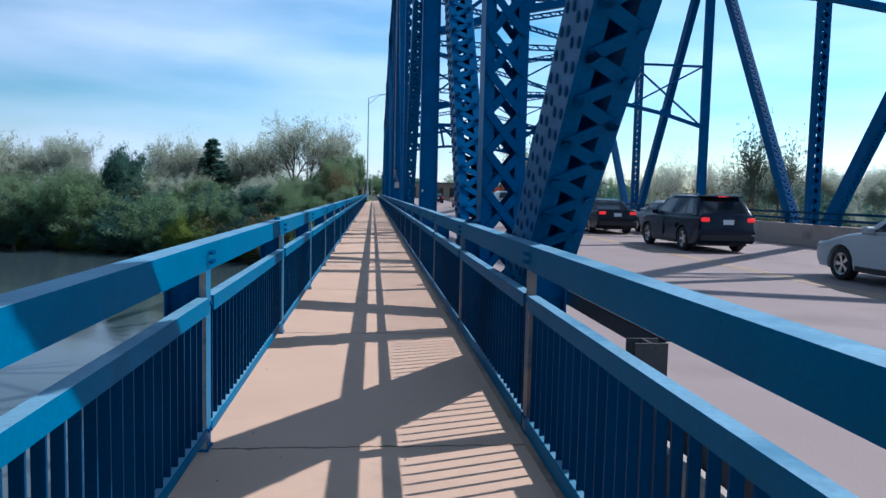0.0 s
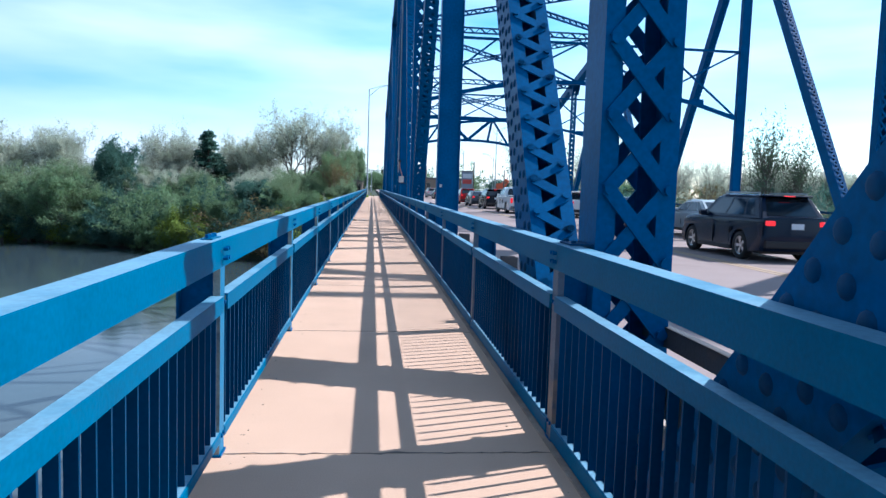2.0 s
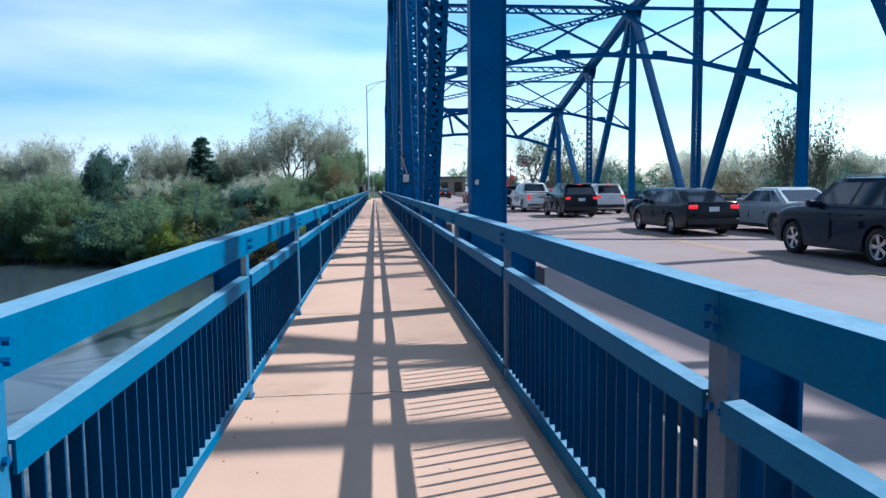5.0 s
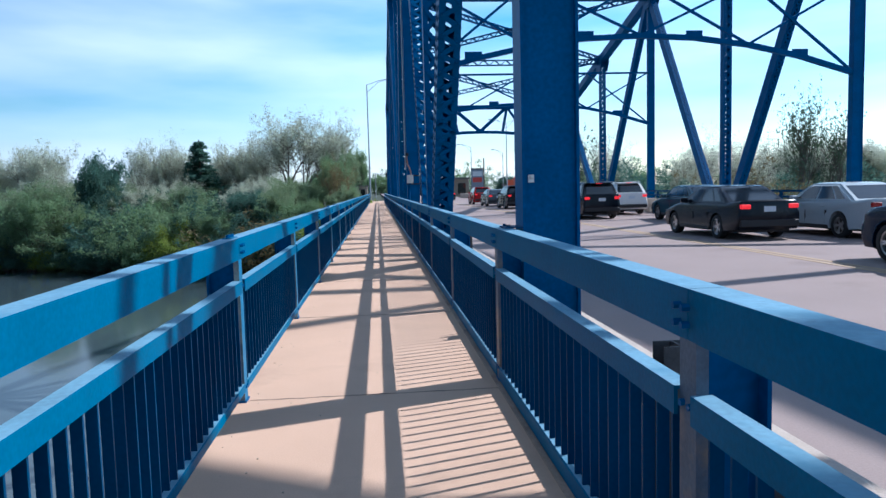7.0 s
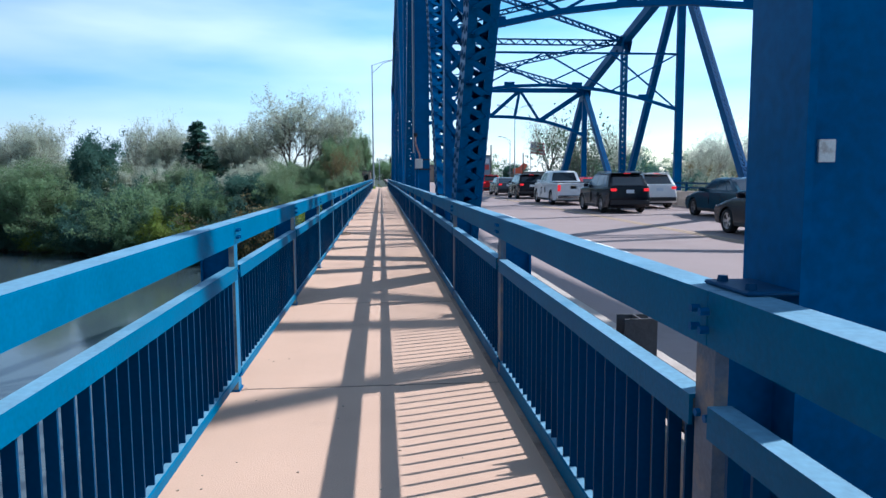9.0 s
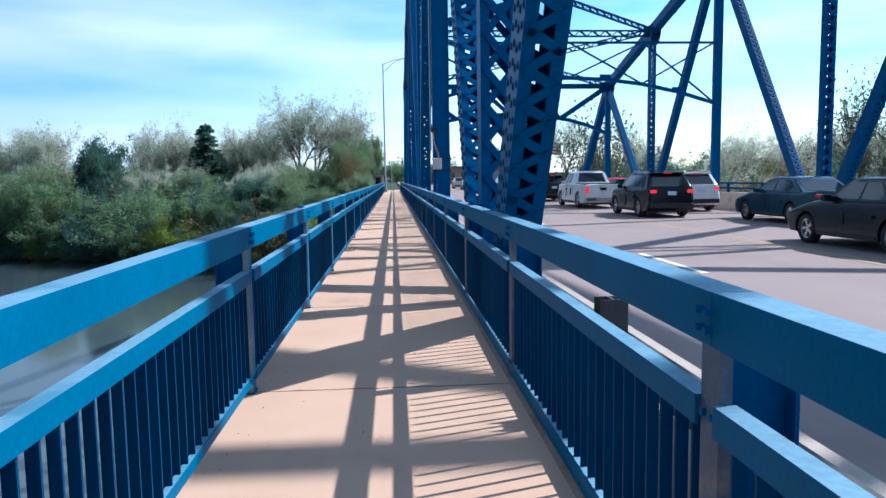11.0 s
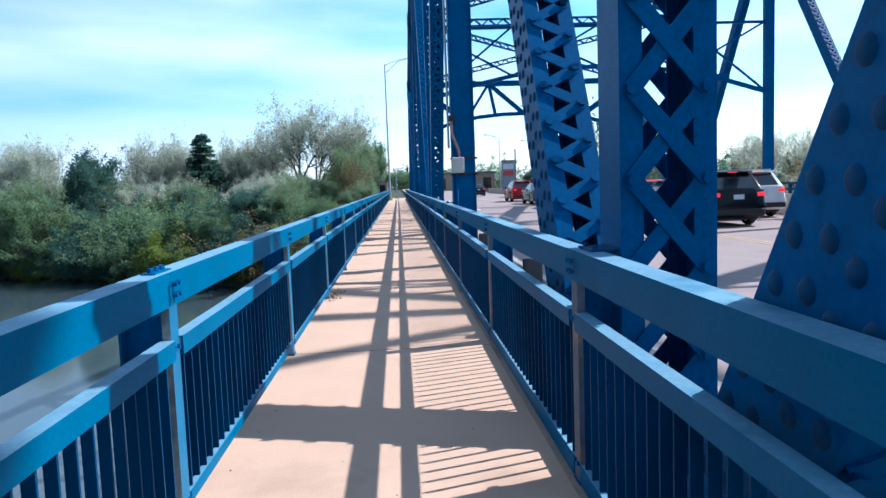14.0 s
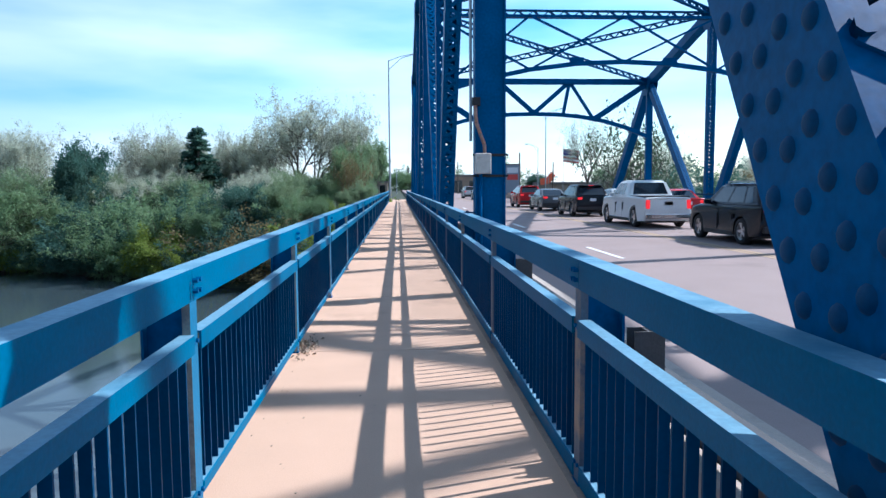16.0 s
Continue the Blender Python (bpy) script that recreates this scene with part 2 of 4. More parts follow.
lines = tagged(new("road_marking"), "white dashed lane lines and a pale yellow centre line", "road marking", kind="structure")
dash = mesh("dash", shape(((-0.06, 0, 0), (0.06, 3.0, 0.006))), M_LINE)
for x in (5.0,):
    for k in range(16):
        piece("dash", dash, lines, pose(x, 12.5 + 12.2 * (k - 2), ROAD_Z))
ystr = mesh("centre_stripe", shape(((-0.075, Y0, 0), (0.075, 200, 0.005))), M_YELLOW)
for x in (8.30, 8.52):
    piece("centre_stripe", ystr, lines, pose(x, 0, ROAD_Z))
structure("water", shape(((-900, -600, -8.6), (900, 200, -8.0))), M_WATER, "still brown river water", "water")

# ---- railings ----
def railing(name, x, s, shift, label):
    """s is +1 where the walkway lies on the +x side of the posts."""
    root = thing(name, None, label, "railing")
    i0, i1 = -6, 31
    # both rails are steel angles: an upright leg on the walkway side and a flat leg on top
    rail_me = mesh("top_rail", shape(((s * 0.036, 0.002, 0.928), (s * 0.024, BAY - 0.002, 1.054)), ((s * 0.036, 0.002, 1.054), (-s * 0.068, BAY - 0.002, 1.066))), [M_RAIL, M_RAIL_SHEEN])
    low_me = mesh("lower_rail", shape(((s * 0.030, 0.05, 0.714), (s * 0.020, BAY - 0.05, 0.784)), ((s * 0.030, 0.05, 0.784), (-s * 0.030, BAY - 0.05, 0.794))), [M_RAIL, M_RAIL_SHEEN])
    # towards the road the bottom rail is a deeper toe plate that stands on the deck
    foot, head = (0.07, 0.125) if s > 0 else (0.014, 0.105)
    sill_me = mesh("bottom_rail", shape(((-0.021, 0.05, foot), (0.021, BAY - 0.05, head))), [M_RAIL, M_RAIL_SHEEN], bevel=0.006)
    # faces that point up take the painted sheen
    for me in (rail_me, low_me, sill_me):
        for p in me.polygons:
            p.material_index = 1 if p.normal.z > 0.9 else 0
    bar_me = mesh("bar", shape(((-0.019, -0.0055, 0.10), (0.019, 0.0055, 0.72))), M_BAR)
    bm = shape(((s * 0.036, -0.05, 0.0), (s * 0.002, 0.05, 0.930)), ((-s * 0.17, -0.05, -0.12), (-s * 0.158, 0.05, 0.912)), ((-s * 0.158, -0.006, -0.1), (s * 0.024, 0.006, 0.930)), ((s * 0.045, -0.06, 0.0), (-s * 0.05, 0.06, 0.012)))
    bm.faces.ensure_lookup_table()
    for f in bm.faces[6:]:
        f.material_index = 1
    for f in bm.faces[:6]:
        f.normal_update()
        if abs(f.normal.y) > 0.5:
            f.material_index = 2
    plates = len(bm.faces)
    for zz in (0.755, 0.10, 0.975, 1.02):
        for yy in (-0.025, 0.025):
            xx = s * (0.038 if zz < 0.9 else 0.058)
            tube(bm, (xx - s * 0.012, yy, zz), (xx + s * 0.010, yy, zz), 0.011, 0.011, 6)
    bm.faces.ensure_lookup_table()
    for f in bm.faces[plates:]:
        f.material_index = 1
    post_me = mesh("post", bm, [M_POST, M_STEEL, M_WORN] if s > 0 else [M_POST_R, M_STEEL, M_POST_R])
    n = 27
    for i in range(i0, i1):
        y = i * BAY + shift
        piece("post", post_me, root, pose(x, y, 0))
        piece("top_rail", rail_me, root, pose(x, y, 0))
        piece("lower_rail", low_me, root, pose(x + s * 0.022, y, 0))
        piece("bottom_rail", sill_me, root, pose(x + s * 0.022, y, 0))
        if -2 <= i <= 9:
            for k in range(1, n):
                piece("bar", bar_me, root, pose(x + s * 0.012, y + BAY * k / n, 0))
    bm = bmesh.new()
    for i in [*range(i0, -2), *range(10, i1)]:
        for k in range(1, n):
            yy = i * BAY + shift + BAY * k / n
            quad_box(bm, (x + s * 0.012 - 0.019, yy - 0.0055, 0.10), (x + s * 0.012 + 0.019, yy + 0.0055, 0.72))
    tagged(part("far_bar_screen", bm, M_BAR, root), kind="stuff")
    return root


railing("river_railing", XL, 1, 0.07, "blue painted steel railing with upright bars above the river")
for k in (1, 4, 7):
    splice = thing("splice_plate", pose(XL - 0.02, k * BAY + 0.07, 1.066), "blue bolted splice plate on the top rail", "splice plate", "splice plates")
    part("plate", shape(((-0.028, -0.10, 0.0), (0.028, 0.10, 0.006))), M_RAIL, splice)
    for yy in (-0.065, 0.0, 0.065):
        bm = bmesh.new()
        tube(bm, (0.0, yy, 0.006), (0.0, yy, 0.024), 0.016, 0.013, 6)
        part("bolt", bm, M_STEEL, splice)
railing("road_railing", XR, -1, 0.25, "blue painted steel railing between walkway and truss")

# ---- trusses ----
def rivet(bm, p, s, r=0.035, h=0.013):
    """A low round head on a plate that faces along x."""
    rings = []
    for q, e in ((1.0, 0.0), (0.82, 0.55), (0.45, 0.9)):
        rings.append([bm.verts.new((p[0] + s * e * h, p[1] + q * r * math.cos(i * math.tau / 10), p[2] + q * r * math.sin(i * math.tau / 10))) for i in range(10)])
    for lo, hi in zip(rings, rings[1:]):
        for i in range(10):
            bm.faces.new((lo[i], lo[(i + 1) % 10], hi[(i + 1) % 10], hi[i]))
    bm.faces.new(rings[2])


def member(name, root, p0, p1, w, d, kind, near, x_side=1.0):
    """A built-up member from p0 to p1: w across the bridge, d in the truss plane."""
    p0, p1 = Vector(p0), Vector(p1)
    L = (p1 - p0).length
    zdir = (p1 - p0).normalized()
    xdir = Vector((1, 0, 0))
    xdir = (xdir - zdir * xdir.dot(zdir)).normalized()
    ydir = zdir.cross(xdir)
    m = Matrix((xdir, ydir, zdir)).transposed().to_4x4()
    m.translation = p0
    a, b = w / 2, d / 2
    if kind == "plain":
        ob = part(name, shape(((-a, -b, 0), (-a + 0.02, b, L))), M_STEEL, root, at=m)
        part("flange_plate", shape(((a - 0.02, -b, 0), (a, b, L))), M_STEEL, ob)
        for t in (-1, 1):
            part("cover_plate", shape(((-a + 0.02, t * (b - 0.03), 0), (a - 0.02, t * (b - 0.05), L))), M_STEEL, ob)
    else:
        ob = part(name, shape(((-a, -b, 0), (-a + 0.014, b, L))), M_STEEL, root, at=m)
        part("side_plate", shape(((a, -b, 0), (a - 0.014, b, L))), M_STEEL, ob)
        for s in (-1, 1):
            for t in (-1, 1):
                part("edge_angle", shape(((s * (a - 0.014), t * b, 0), (s * (a - 0.10), t * (b - 0.014), L))), M_STEEL, ob)
    if kind != "plain":
        pitch = (w - 0.14) * (0.75 if kind == "single" else 1.35)
        cnt = int(L / pitch)
        bw = 0.075
        far = bmesh.new()
        one = {}
        if near:
            for key, (u, v) in {"a": (-1, 1), "b": (1, -1)}.items():
                q = bmesh.new()
                beam(q, (u * (a - 0.05), 0, 0), (v * (a - 0.05), 0, pitch), bw, 0.012, (1, 0, 0.001))
                for e, zz in ((u, 0), (v, pitch)):
                    tube(q, (e * (a - 0.05), -0.026, zz), (e * (a - 0.05), 0.026, zz), 0.030, 0.018, 7)
                one[key] = mesh("lacing_bar", q, M_STEEL)
        for t in (-1, 1):
            yy = t * (b + 0.007)
            for i in range(cnt):
                z = 0.3 + i * pitch
                if z + pitch > L - 0.2:
                    break
                pairs = ("a", "b") if kind == "double" else (("a",) if i % 2 else ("b",))
                for key in pairs:
                    yk = yy + (0.013 * t if key == "b" and kind == "double" else 0)
                    if near and z < 7.0:
                        piece("lacing_bar", one[key], ob, pose(0, yk, z))
                    else:
                        u, v = (-1, 1) if key == "a" else (1, -1)
                        beam(far, (u * (a - 0.05), yk, z), (v * (a - 0.05), yk, z + pitch), bw, 0.012, (1, 0, 0.001))
        if len(far.verts):
            tagged(part("lacing", far, M_STEEL, ob), kind="stuff")
        else:
            far.free()
    if near and kind == "single":
        rv = bmesh.new()
        zz = 0.1
        top = min(L, 8.0)
        while zz < top:
            for yy in ((-b + 0.05, b - 0.05) if d < 0.4 else (-b + 0.06, -b + 0.175, b - 0.175, b - 0.06)):
                sh = 0.075 if abs(yy) < b - 0.1 else 0
                for s in (-1, 1):
                    rivet(rv, (s * a, yy, zz + sh), s)
            zz += 0.15
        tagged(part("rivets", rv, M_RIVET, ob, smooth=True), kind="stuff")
    return ob


CHORD = {-2: 8.4, 1: 10.5, 4: 12.5, 7: 13.5, 10: 14.2, 13: 13.5, 16: 12.4, 19: 10.3, 22: 8.1}
LOW = -1.2
NEAR_X, FAR_X = 1.25, 16.4


def truss(name, x, near, label):
    root = thing(name, None, label, "bridge truss")
    ks = sorted(CHORD)
    for k in ks:
        if k < -5:
            continue
        y = node_y(k)
        close = near and -3 <= k <= 11
        if (k - 4) % 6 == 0:
            member("plain_column", root, (x - 0.012, y, LOW), (x - 0.012, y, CHORD[k]), 0.395, 0.26, "plain", close)
        else:
            member("laced_column", root, (x, y, LOW), (x, y, CHORD[k]), 0.42, 0.31, "double", close)
        if (k - 1) % 6 == 0:
            for o in (-3, 3):
                if k + o in CHORD and k + o >= -5:
                    dx, dy = -0.065, (-0.12 if k >= 7 and near else 0.0)
                    member("diagonal", root, (x + dx, y + dy, LOW), (x + dx, node_y(k + o), CHORD[k + o]), 0.33, 0.46, "single", close)
    for k, j in zip(ks, ks[1:]):
        member("top_chord", root, (x, node_y(k), CHORD[k]), (x, node_y(j), CHORD[j]), 0.5, 0.5, "plain", False)
        member("bottom_chord", root, (x, node_y(k), LOW), (x, node_y(j), LOW), 0.5, 0.5, "plain", False)
    member("end_post", root, (x, node_y(25), LOW), (x, node_y(22), CHORD[22]), 0.5, 0.5, "plain", False)
    member("end_post", root, (x, node_y(-5), LOW), (x, node_y(-2), CHORD[-2]), 0.5, 0.5, "plain", False)
    member("bottom_chord", root, (x, node_y(22), LOW), (x, node_y(25), LOW), 0.5, 0.5, "plain", False)
    for k in ks:
        if k >= -2:
            y, z = node_y(k), CHORD[k]
            for s in (-1, 1):
                bm = bmesh.new()
                vs = [bm.verts.new((x + s * 0.262, y + a, z + b)) for a, b in ((-0.75, -0.2), (-0.35, -0.85), (0.35, -0.85), (0.75, -0.2), (0.5, 0.32), (-0.5, 0.32))]
                f = bm.faces.new(vs)
                r = bmesh.ops.extrude_face_region(bm, geom=[f])
                bmesh.ops.translate(bm, vec=(s * 0.016, 0, 0), verts=[v for v in r["geom"] if isinstance(v, bmesh.types.BMVert)])
                part("gusset_plate", bm, M_STEEL, root)
    return root


truss("near_truss", NEAR_X, True, "blue riveted steel bridge truss with laced columns and diagonals")
truss("far_truss", FAR_X, False, "blue riveted steel bridge truss across the road")


def flat_bar(root, name, p0, p1, w=0.12, h=0.12):
    bm = bmesh.new()
    beam(bm, p0, p1, w, h, (0, 1, 0.01))
    return part(name, bm, M_STEEL, root)


def laced_strut(root, name, p0, p1, h=0.34, w=0.3):
    p0, p1 = Vector(p0), Vector(p1)
    d = (p1 - p0).normalized()
    up = Vector((0, 0, 1))
    up = (up - d * up.dot(d)).normalized()
    bm = bmesh.new()
    for s in (-1, 1):
        beam(bm, p0 + up * s * h / 2, p1 + up * s * h / 2, w, 0.06, (0, 1, 0.01) if abs(d.x) > 0.3 else (1, 0, 0))
    L = (p1 - p0).length
    n = int(L / (h * 1.15))
    for i in range(n):
        a, b = p0 + d * (L * i / n), p0 + d * (L * (i + 1) / n)
        s = 1 if i % 2 else -1
        beam(bm, a - up * s * h / 2, b + up * s * h / 2, w * 0.8, 0.05, (0, 1, 0.01) if abs(d.x) > 0.3 else (1, 0, 0))
    return part(name, bm, M_STEEL, root)


def sway_frame(k):
    """Transverse bracing between the two trusses at one node."""
    y, z = node_y(k), CHORD[k]
    root = thing("sway_frame", None, "blue steel cross bracing between the trusses over the road", "bracing", "sway frames")
    xa, xb = NEAR_X + 0.2, FAR_X - 0.2
    laced_strut(root, "top_strut", (xa, y, z - 0.15), (xb, y, z - 0.15))
    if (k - 4) % 6 == 0 and k < 22:
        zt, zb = 7.9, 6.2
        flat_bar(root, "upper_bar", (xa, y, zt), (xb, y, zt), 0.14, 0.10)
        n = 8
        xs = [xa + (xb - xa) * i / n for i in range(n + 1)]
        zs = [zb - 1.25 * (2 * (i / n) - 1) ** 2 for i in range(n + 1)]
        for i in range(n):
            flat_bar(root, "arched_bar", (xs[i], y, zs[i]), (xs[i + 1], y, zs[i + 1]), 0.2, 0.16)
        for i in range(0, n, 2):
            flat_bar(root, "brace", (xs[i], y + 0.02, zs[i]), (xs[i + 2], y + 0.02, zt), 0.08, 0.08)
            flat_bar(root, "brace", (xs[i], y - 0.07, zt), (xs[i + 2], y - 0.07, zs[i + 2]), 0.08, 0.08)
            quadp = shape(((xs[i + 1] - 0.28, y - 0.02, zs[i + 1] - 0.05), (xs[i + 1] + 0.28, y + 0.0, zs[i + 1] + 0.24)))
            part("plate", quadp, M_STEEL, root)
    return root


for k in (4, 7, 10, 13, 16, 19):
    sway_frame(k)

# portal at the far end of the trusses
portal = thing("portal_frame", None, "blue steel arched portal bracing at the bridge end", "bracing")
yp, zp = node_y(22), CHORD[22]
flat_bar(portal, "portal_strut", (NEAR_X, yp, zp), (FAR_X, yp, zp), 0.4, 0.34)
n = 10
xs = [NEAR_X + (FAR_X - NEAR_X) * i / n for i in range(n + 1)]
zs = [6.05 - 1.5 * abs(2 * i / n - 1) ** 2.4 for i in range(n + 1)]
for i in range(n):
    flat_bar(portal, "arched_strut", (xs[i], yp, zs[i]), (xs[i + 1], yp, zs[i + 1]), 0.3, 0.24)
MID = (NEAR_X + FAR_X) / 2
for a, b, w in (((7.55, zp), (3.9, 5.7), 0.36), ((2.3, zp), (0.0, 6.1), 0.28), ((2.3, zp), (3.9, 5.7), 0.18), ((2.3, zp), (1.9, 6.05), 0.2)):
    for s in (-1, 1):
        flat_bar(portal, "brace", (MID + s * a[0], yp, a[1]), (MID + s * b[0], yp, b[1]), 0.22, w)

# lateral bracing in the plane of the top chords
lateral = thing("top_lateral_bracing", None, "laced blue steel bracing between the top chords", "bracing")
ks = [k for k in sorted(CHORD) if k >= 4]
for k, j in zip(ks, ks[1:]):
    laced_strut(lateral, "lateral", (NEAR_X, node_y(k), CHORD[k]), (FAR_X, node_y(j), CHORD[j]), 0.26, 0.24)
    laced_strut(lateral, "lateral", (FAR_X, node_y(k), CHORD[k]), (NEAR_X, node_y(j), CHORD[j]), 0.26, 0.24)

# guard posts between railing and road
block_me = mesh("flange", shape(((-0.03, -0.005, -0.45), (0.13, 0.005, 0.66))), M_WOOD)
web_me = mesh("web", shape(((0.045, -0.055, -0.45), (0.055, 0.055, 0.66))), M_WOOD)
for k in range(-3, 24):
    if k % 5 == 1:
        continue
    b = thing("guard_post", pose(1.27, -0.36 + 3.63 * k, 0), "dark weathered steel guard post of H section", "guard post", "guard posts")
    for yy in (-0.06, 0.06):
        piece("flange", block_me, b, pose(0, yy, 0))
    piece("web", web_me, b, pose(0, 0, 0))

# low guard rail along the kerb, with a second rail at the truss end
grail = thing("guard_rail", None, "dark weathered steel guard rail along the kerb", "guard rail")
M_GUARD = mat("dark_weathered_steel", (0.055, 0.058, 0.065), 0.7, vary=0.25, scale=4, fine=50, bump=0.15, dark=(0.09, 0.07, 0.055), dark_at=0.6)
gr_me = mesh("rail_beam", shape(((1.50, 0.004, 0.125), (1.512, 3.626, 0.37)), ((1.50, 0.004, 0.355), (1.56, 3.626, 0.37)), ((1.50, 0.004, 0.125), (1.56, 3.626, 0.14))), M_GUARD)
gs_me = mesh("spacer", shape(((1.40, -0.06, 0.2), (1.50, 0.06, 0.33))), M_GUARD)
for k in range(-5, 26):
    piece("rail_beam", gr_me, grail, pose(0, -0.36 + 3.63 * k, 0))
    piece("spacer", gs_me, grail, pose(0, -0.36 + 3.63 * k, 0))
up_me = mesh("upper_beam", shape(((1.44, 0.0, 0.545), (1.452, 1.92, 0.65)), ((1.44, 0.0, 0.638), (1.49, 1.92, 0.65))), M_GUARD)
for y in (-0.28, 1.644):
    piece("upper_beam", up_me, grail, pose(0, y, 0))

# far parapet rail
prail = thing("parapet_rail", None, "dark steel rail on the far concrete parapet", "railing")
pr_me = mesh("rail_tube", shape(((-0.04, 0.0, -0.04), (0.04, 11.6, 0.04))), M_BAR)
pp_me = mesh("rail_post", shape(((-0.05, -0.05, 0.54), (0.05, 0.05, 0.98))), M_BAR)
for k in range(10):
    for zz in (0.74, 0.96):
        piece("rail_tube", pr_me, prail, pose(15.35, -18 + 11.6 * k, zz))
for k in range(39):
    piece("rail_post", pp_me, prail, pose(15.36, -17.5 + 3.0 * k, 0))

tie_me = mesh("plate", shape(((-0.03, -0.11, 0.0), (0.10, 0.11, 0.010))), M_RIVET, bevel=0.003)
bolt = bmesh.new()
tube(bolt, (0, 0, 0), (0, 0, 0.016), 0.014, 0.012, 6)
bolt_me = mesh("bolt", bolt, M_RIVET)
for k in (-2, 1, 4, 7, 10, 13, 16):
    tie = thing("rail_tie_plate", pose(0.945, node_y(k) - 0.02, 1.067), "dark painted tie plate bolted on the railing", "tie plate", "tie plates")
    piece("plate", tie_me, tie, pose(0, 0, 0))
    for yy in (-0.10, 0.10):
        piece("bolt", bolt_me, tie, pose(0.0, yy * 0.7, 0.009))

# ---- land beyond the river ----
def shore(x):
    """The y of the waterline."""
    return 86 + 0.36 * abs(x) ** 1.03 + 2.0 * math.sin(x * 0.11) + (0 if x < 0 else -2)


def ground_z(x, y):
    d = y - shore(x)
    z = -8.9 + min(max((d + 2) / 9, 0), 1) * 3.4 + min(max((d - 4) / 40, 0), 1) * 2.4
    z += 0.25 * noise.noise((x * 0.12, y * 0.12, 0)) * (1 if d > 0 else 0)
    fill = min(max((y - 86) / 14, 0), 1) * min(max((26 - abs(x - 8.5)) / 14, 0), 1)
    z = z * (1 - fill) + (-0.75) * fill
    return z


def axis(lo, hi, core_lo, core_hi, step):
    v = list(np.arange(core_lo, core_hi + 0.01, step))
    a, k = core_lo, step
    while a > lo:
        k *= 1.35
        a -= k
        v.insert(0, a)
    a, k = core_hi, step
    while a < hi:
        k *= 1.35
        a += k
        v.append(a)
    return v


gx, gy = axis(-3000, 3000, -110, 110, 4.0), axis(-3000, 4500, 70, 170, 3.0)
gv = [(x, y, ground_z(x, y)) for y in gy for x in gx]
W_ = len(gx)
gf = [(j * W_ + i, j * W_ + i + 1, (j + 1) * W_ + i + 1, (j + 1) * W_ + i) for j in range(len(gy) - 1) for i in range(W_ - 1)]
gme = bpy.data.meshes.new("ground")
gme.from_pydata(gv, [], gf)
gme.materials.append(M_BANK)
gme.shade_smooth()
tagged(new("ground", gme), "wooded river bank and land beyond, brown and green", "ground", kind="structure")
structure("abutment", shape(((-3.0, 84.0, -9), (18.5, 90.0, -0.62))), M_KERB, "concrete bridge abutment", "abutment")
structure("pier_near", shape(((-1.2, node_y(25) - 1.2, -9.5), (18.2, node_y(25) + 1.2, -1.5))), M_KERB, "concrete bridge pier in the river", "pier", bevel=0.1)
floor_b = tagged(new("deck_beams"), "blue painted beams carrying the walkway and road", "beam", kind="structure")
fb = mesh("floor_beam", shape(((-1.0, -0.12, -1.15), (16.4, 0.12, -0.62))), M_STEEL)
for k in range(-5, 26, 3):
    piece("floor_beam", fb, floor_b, pose(0, node_y(k), 0))
br = mesh("bracket", shape(((-0.95, -0.05, -0.4), (1.0, 0.05, -0.19))), M_STEEL)
for k in range(-5, 31):
    piece("bracket", br, floor_b, pose(0, k * BAY + 0.1, 0))


# ---- trees ----
def leaf_cards(rng, spots, size, per, spread):
    """Small bent leaves round each spot, as plain arrays."""
    pts = np.repeat(np.array(spots, float), per, axis=0)
    n = len(pts)
    off = rng.normal(0, 1, (n, 3))
    pts = pts + off / np.linalg.norm(off, axis=1)[:, None] * rng.uniform(0, 1.7, (n, 1)) * spread
    a = rng.normal(0, 1, (n, 3))
    a /= np.linalg.norm(a, axis=1)[:, None]
    b = np.cross(a, rng.normal(0, 1, (n, 3)))
    b /= np.linalg.norm(b, axis=1)[:, None]
    s = size * rng.uniform(0.6, 1.35, (n, 1))
    v = np.stack([pts - a * s, pts - b * s * 0.6, pts + a * s, pts + b * s * 0.6], 1).reshape(-1, 3)
    f = np.arange(4 * n).reshape(-1, 4)
    return v, f


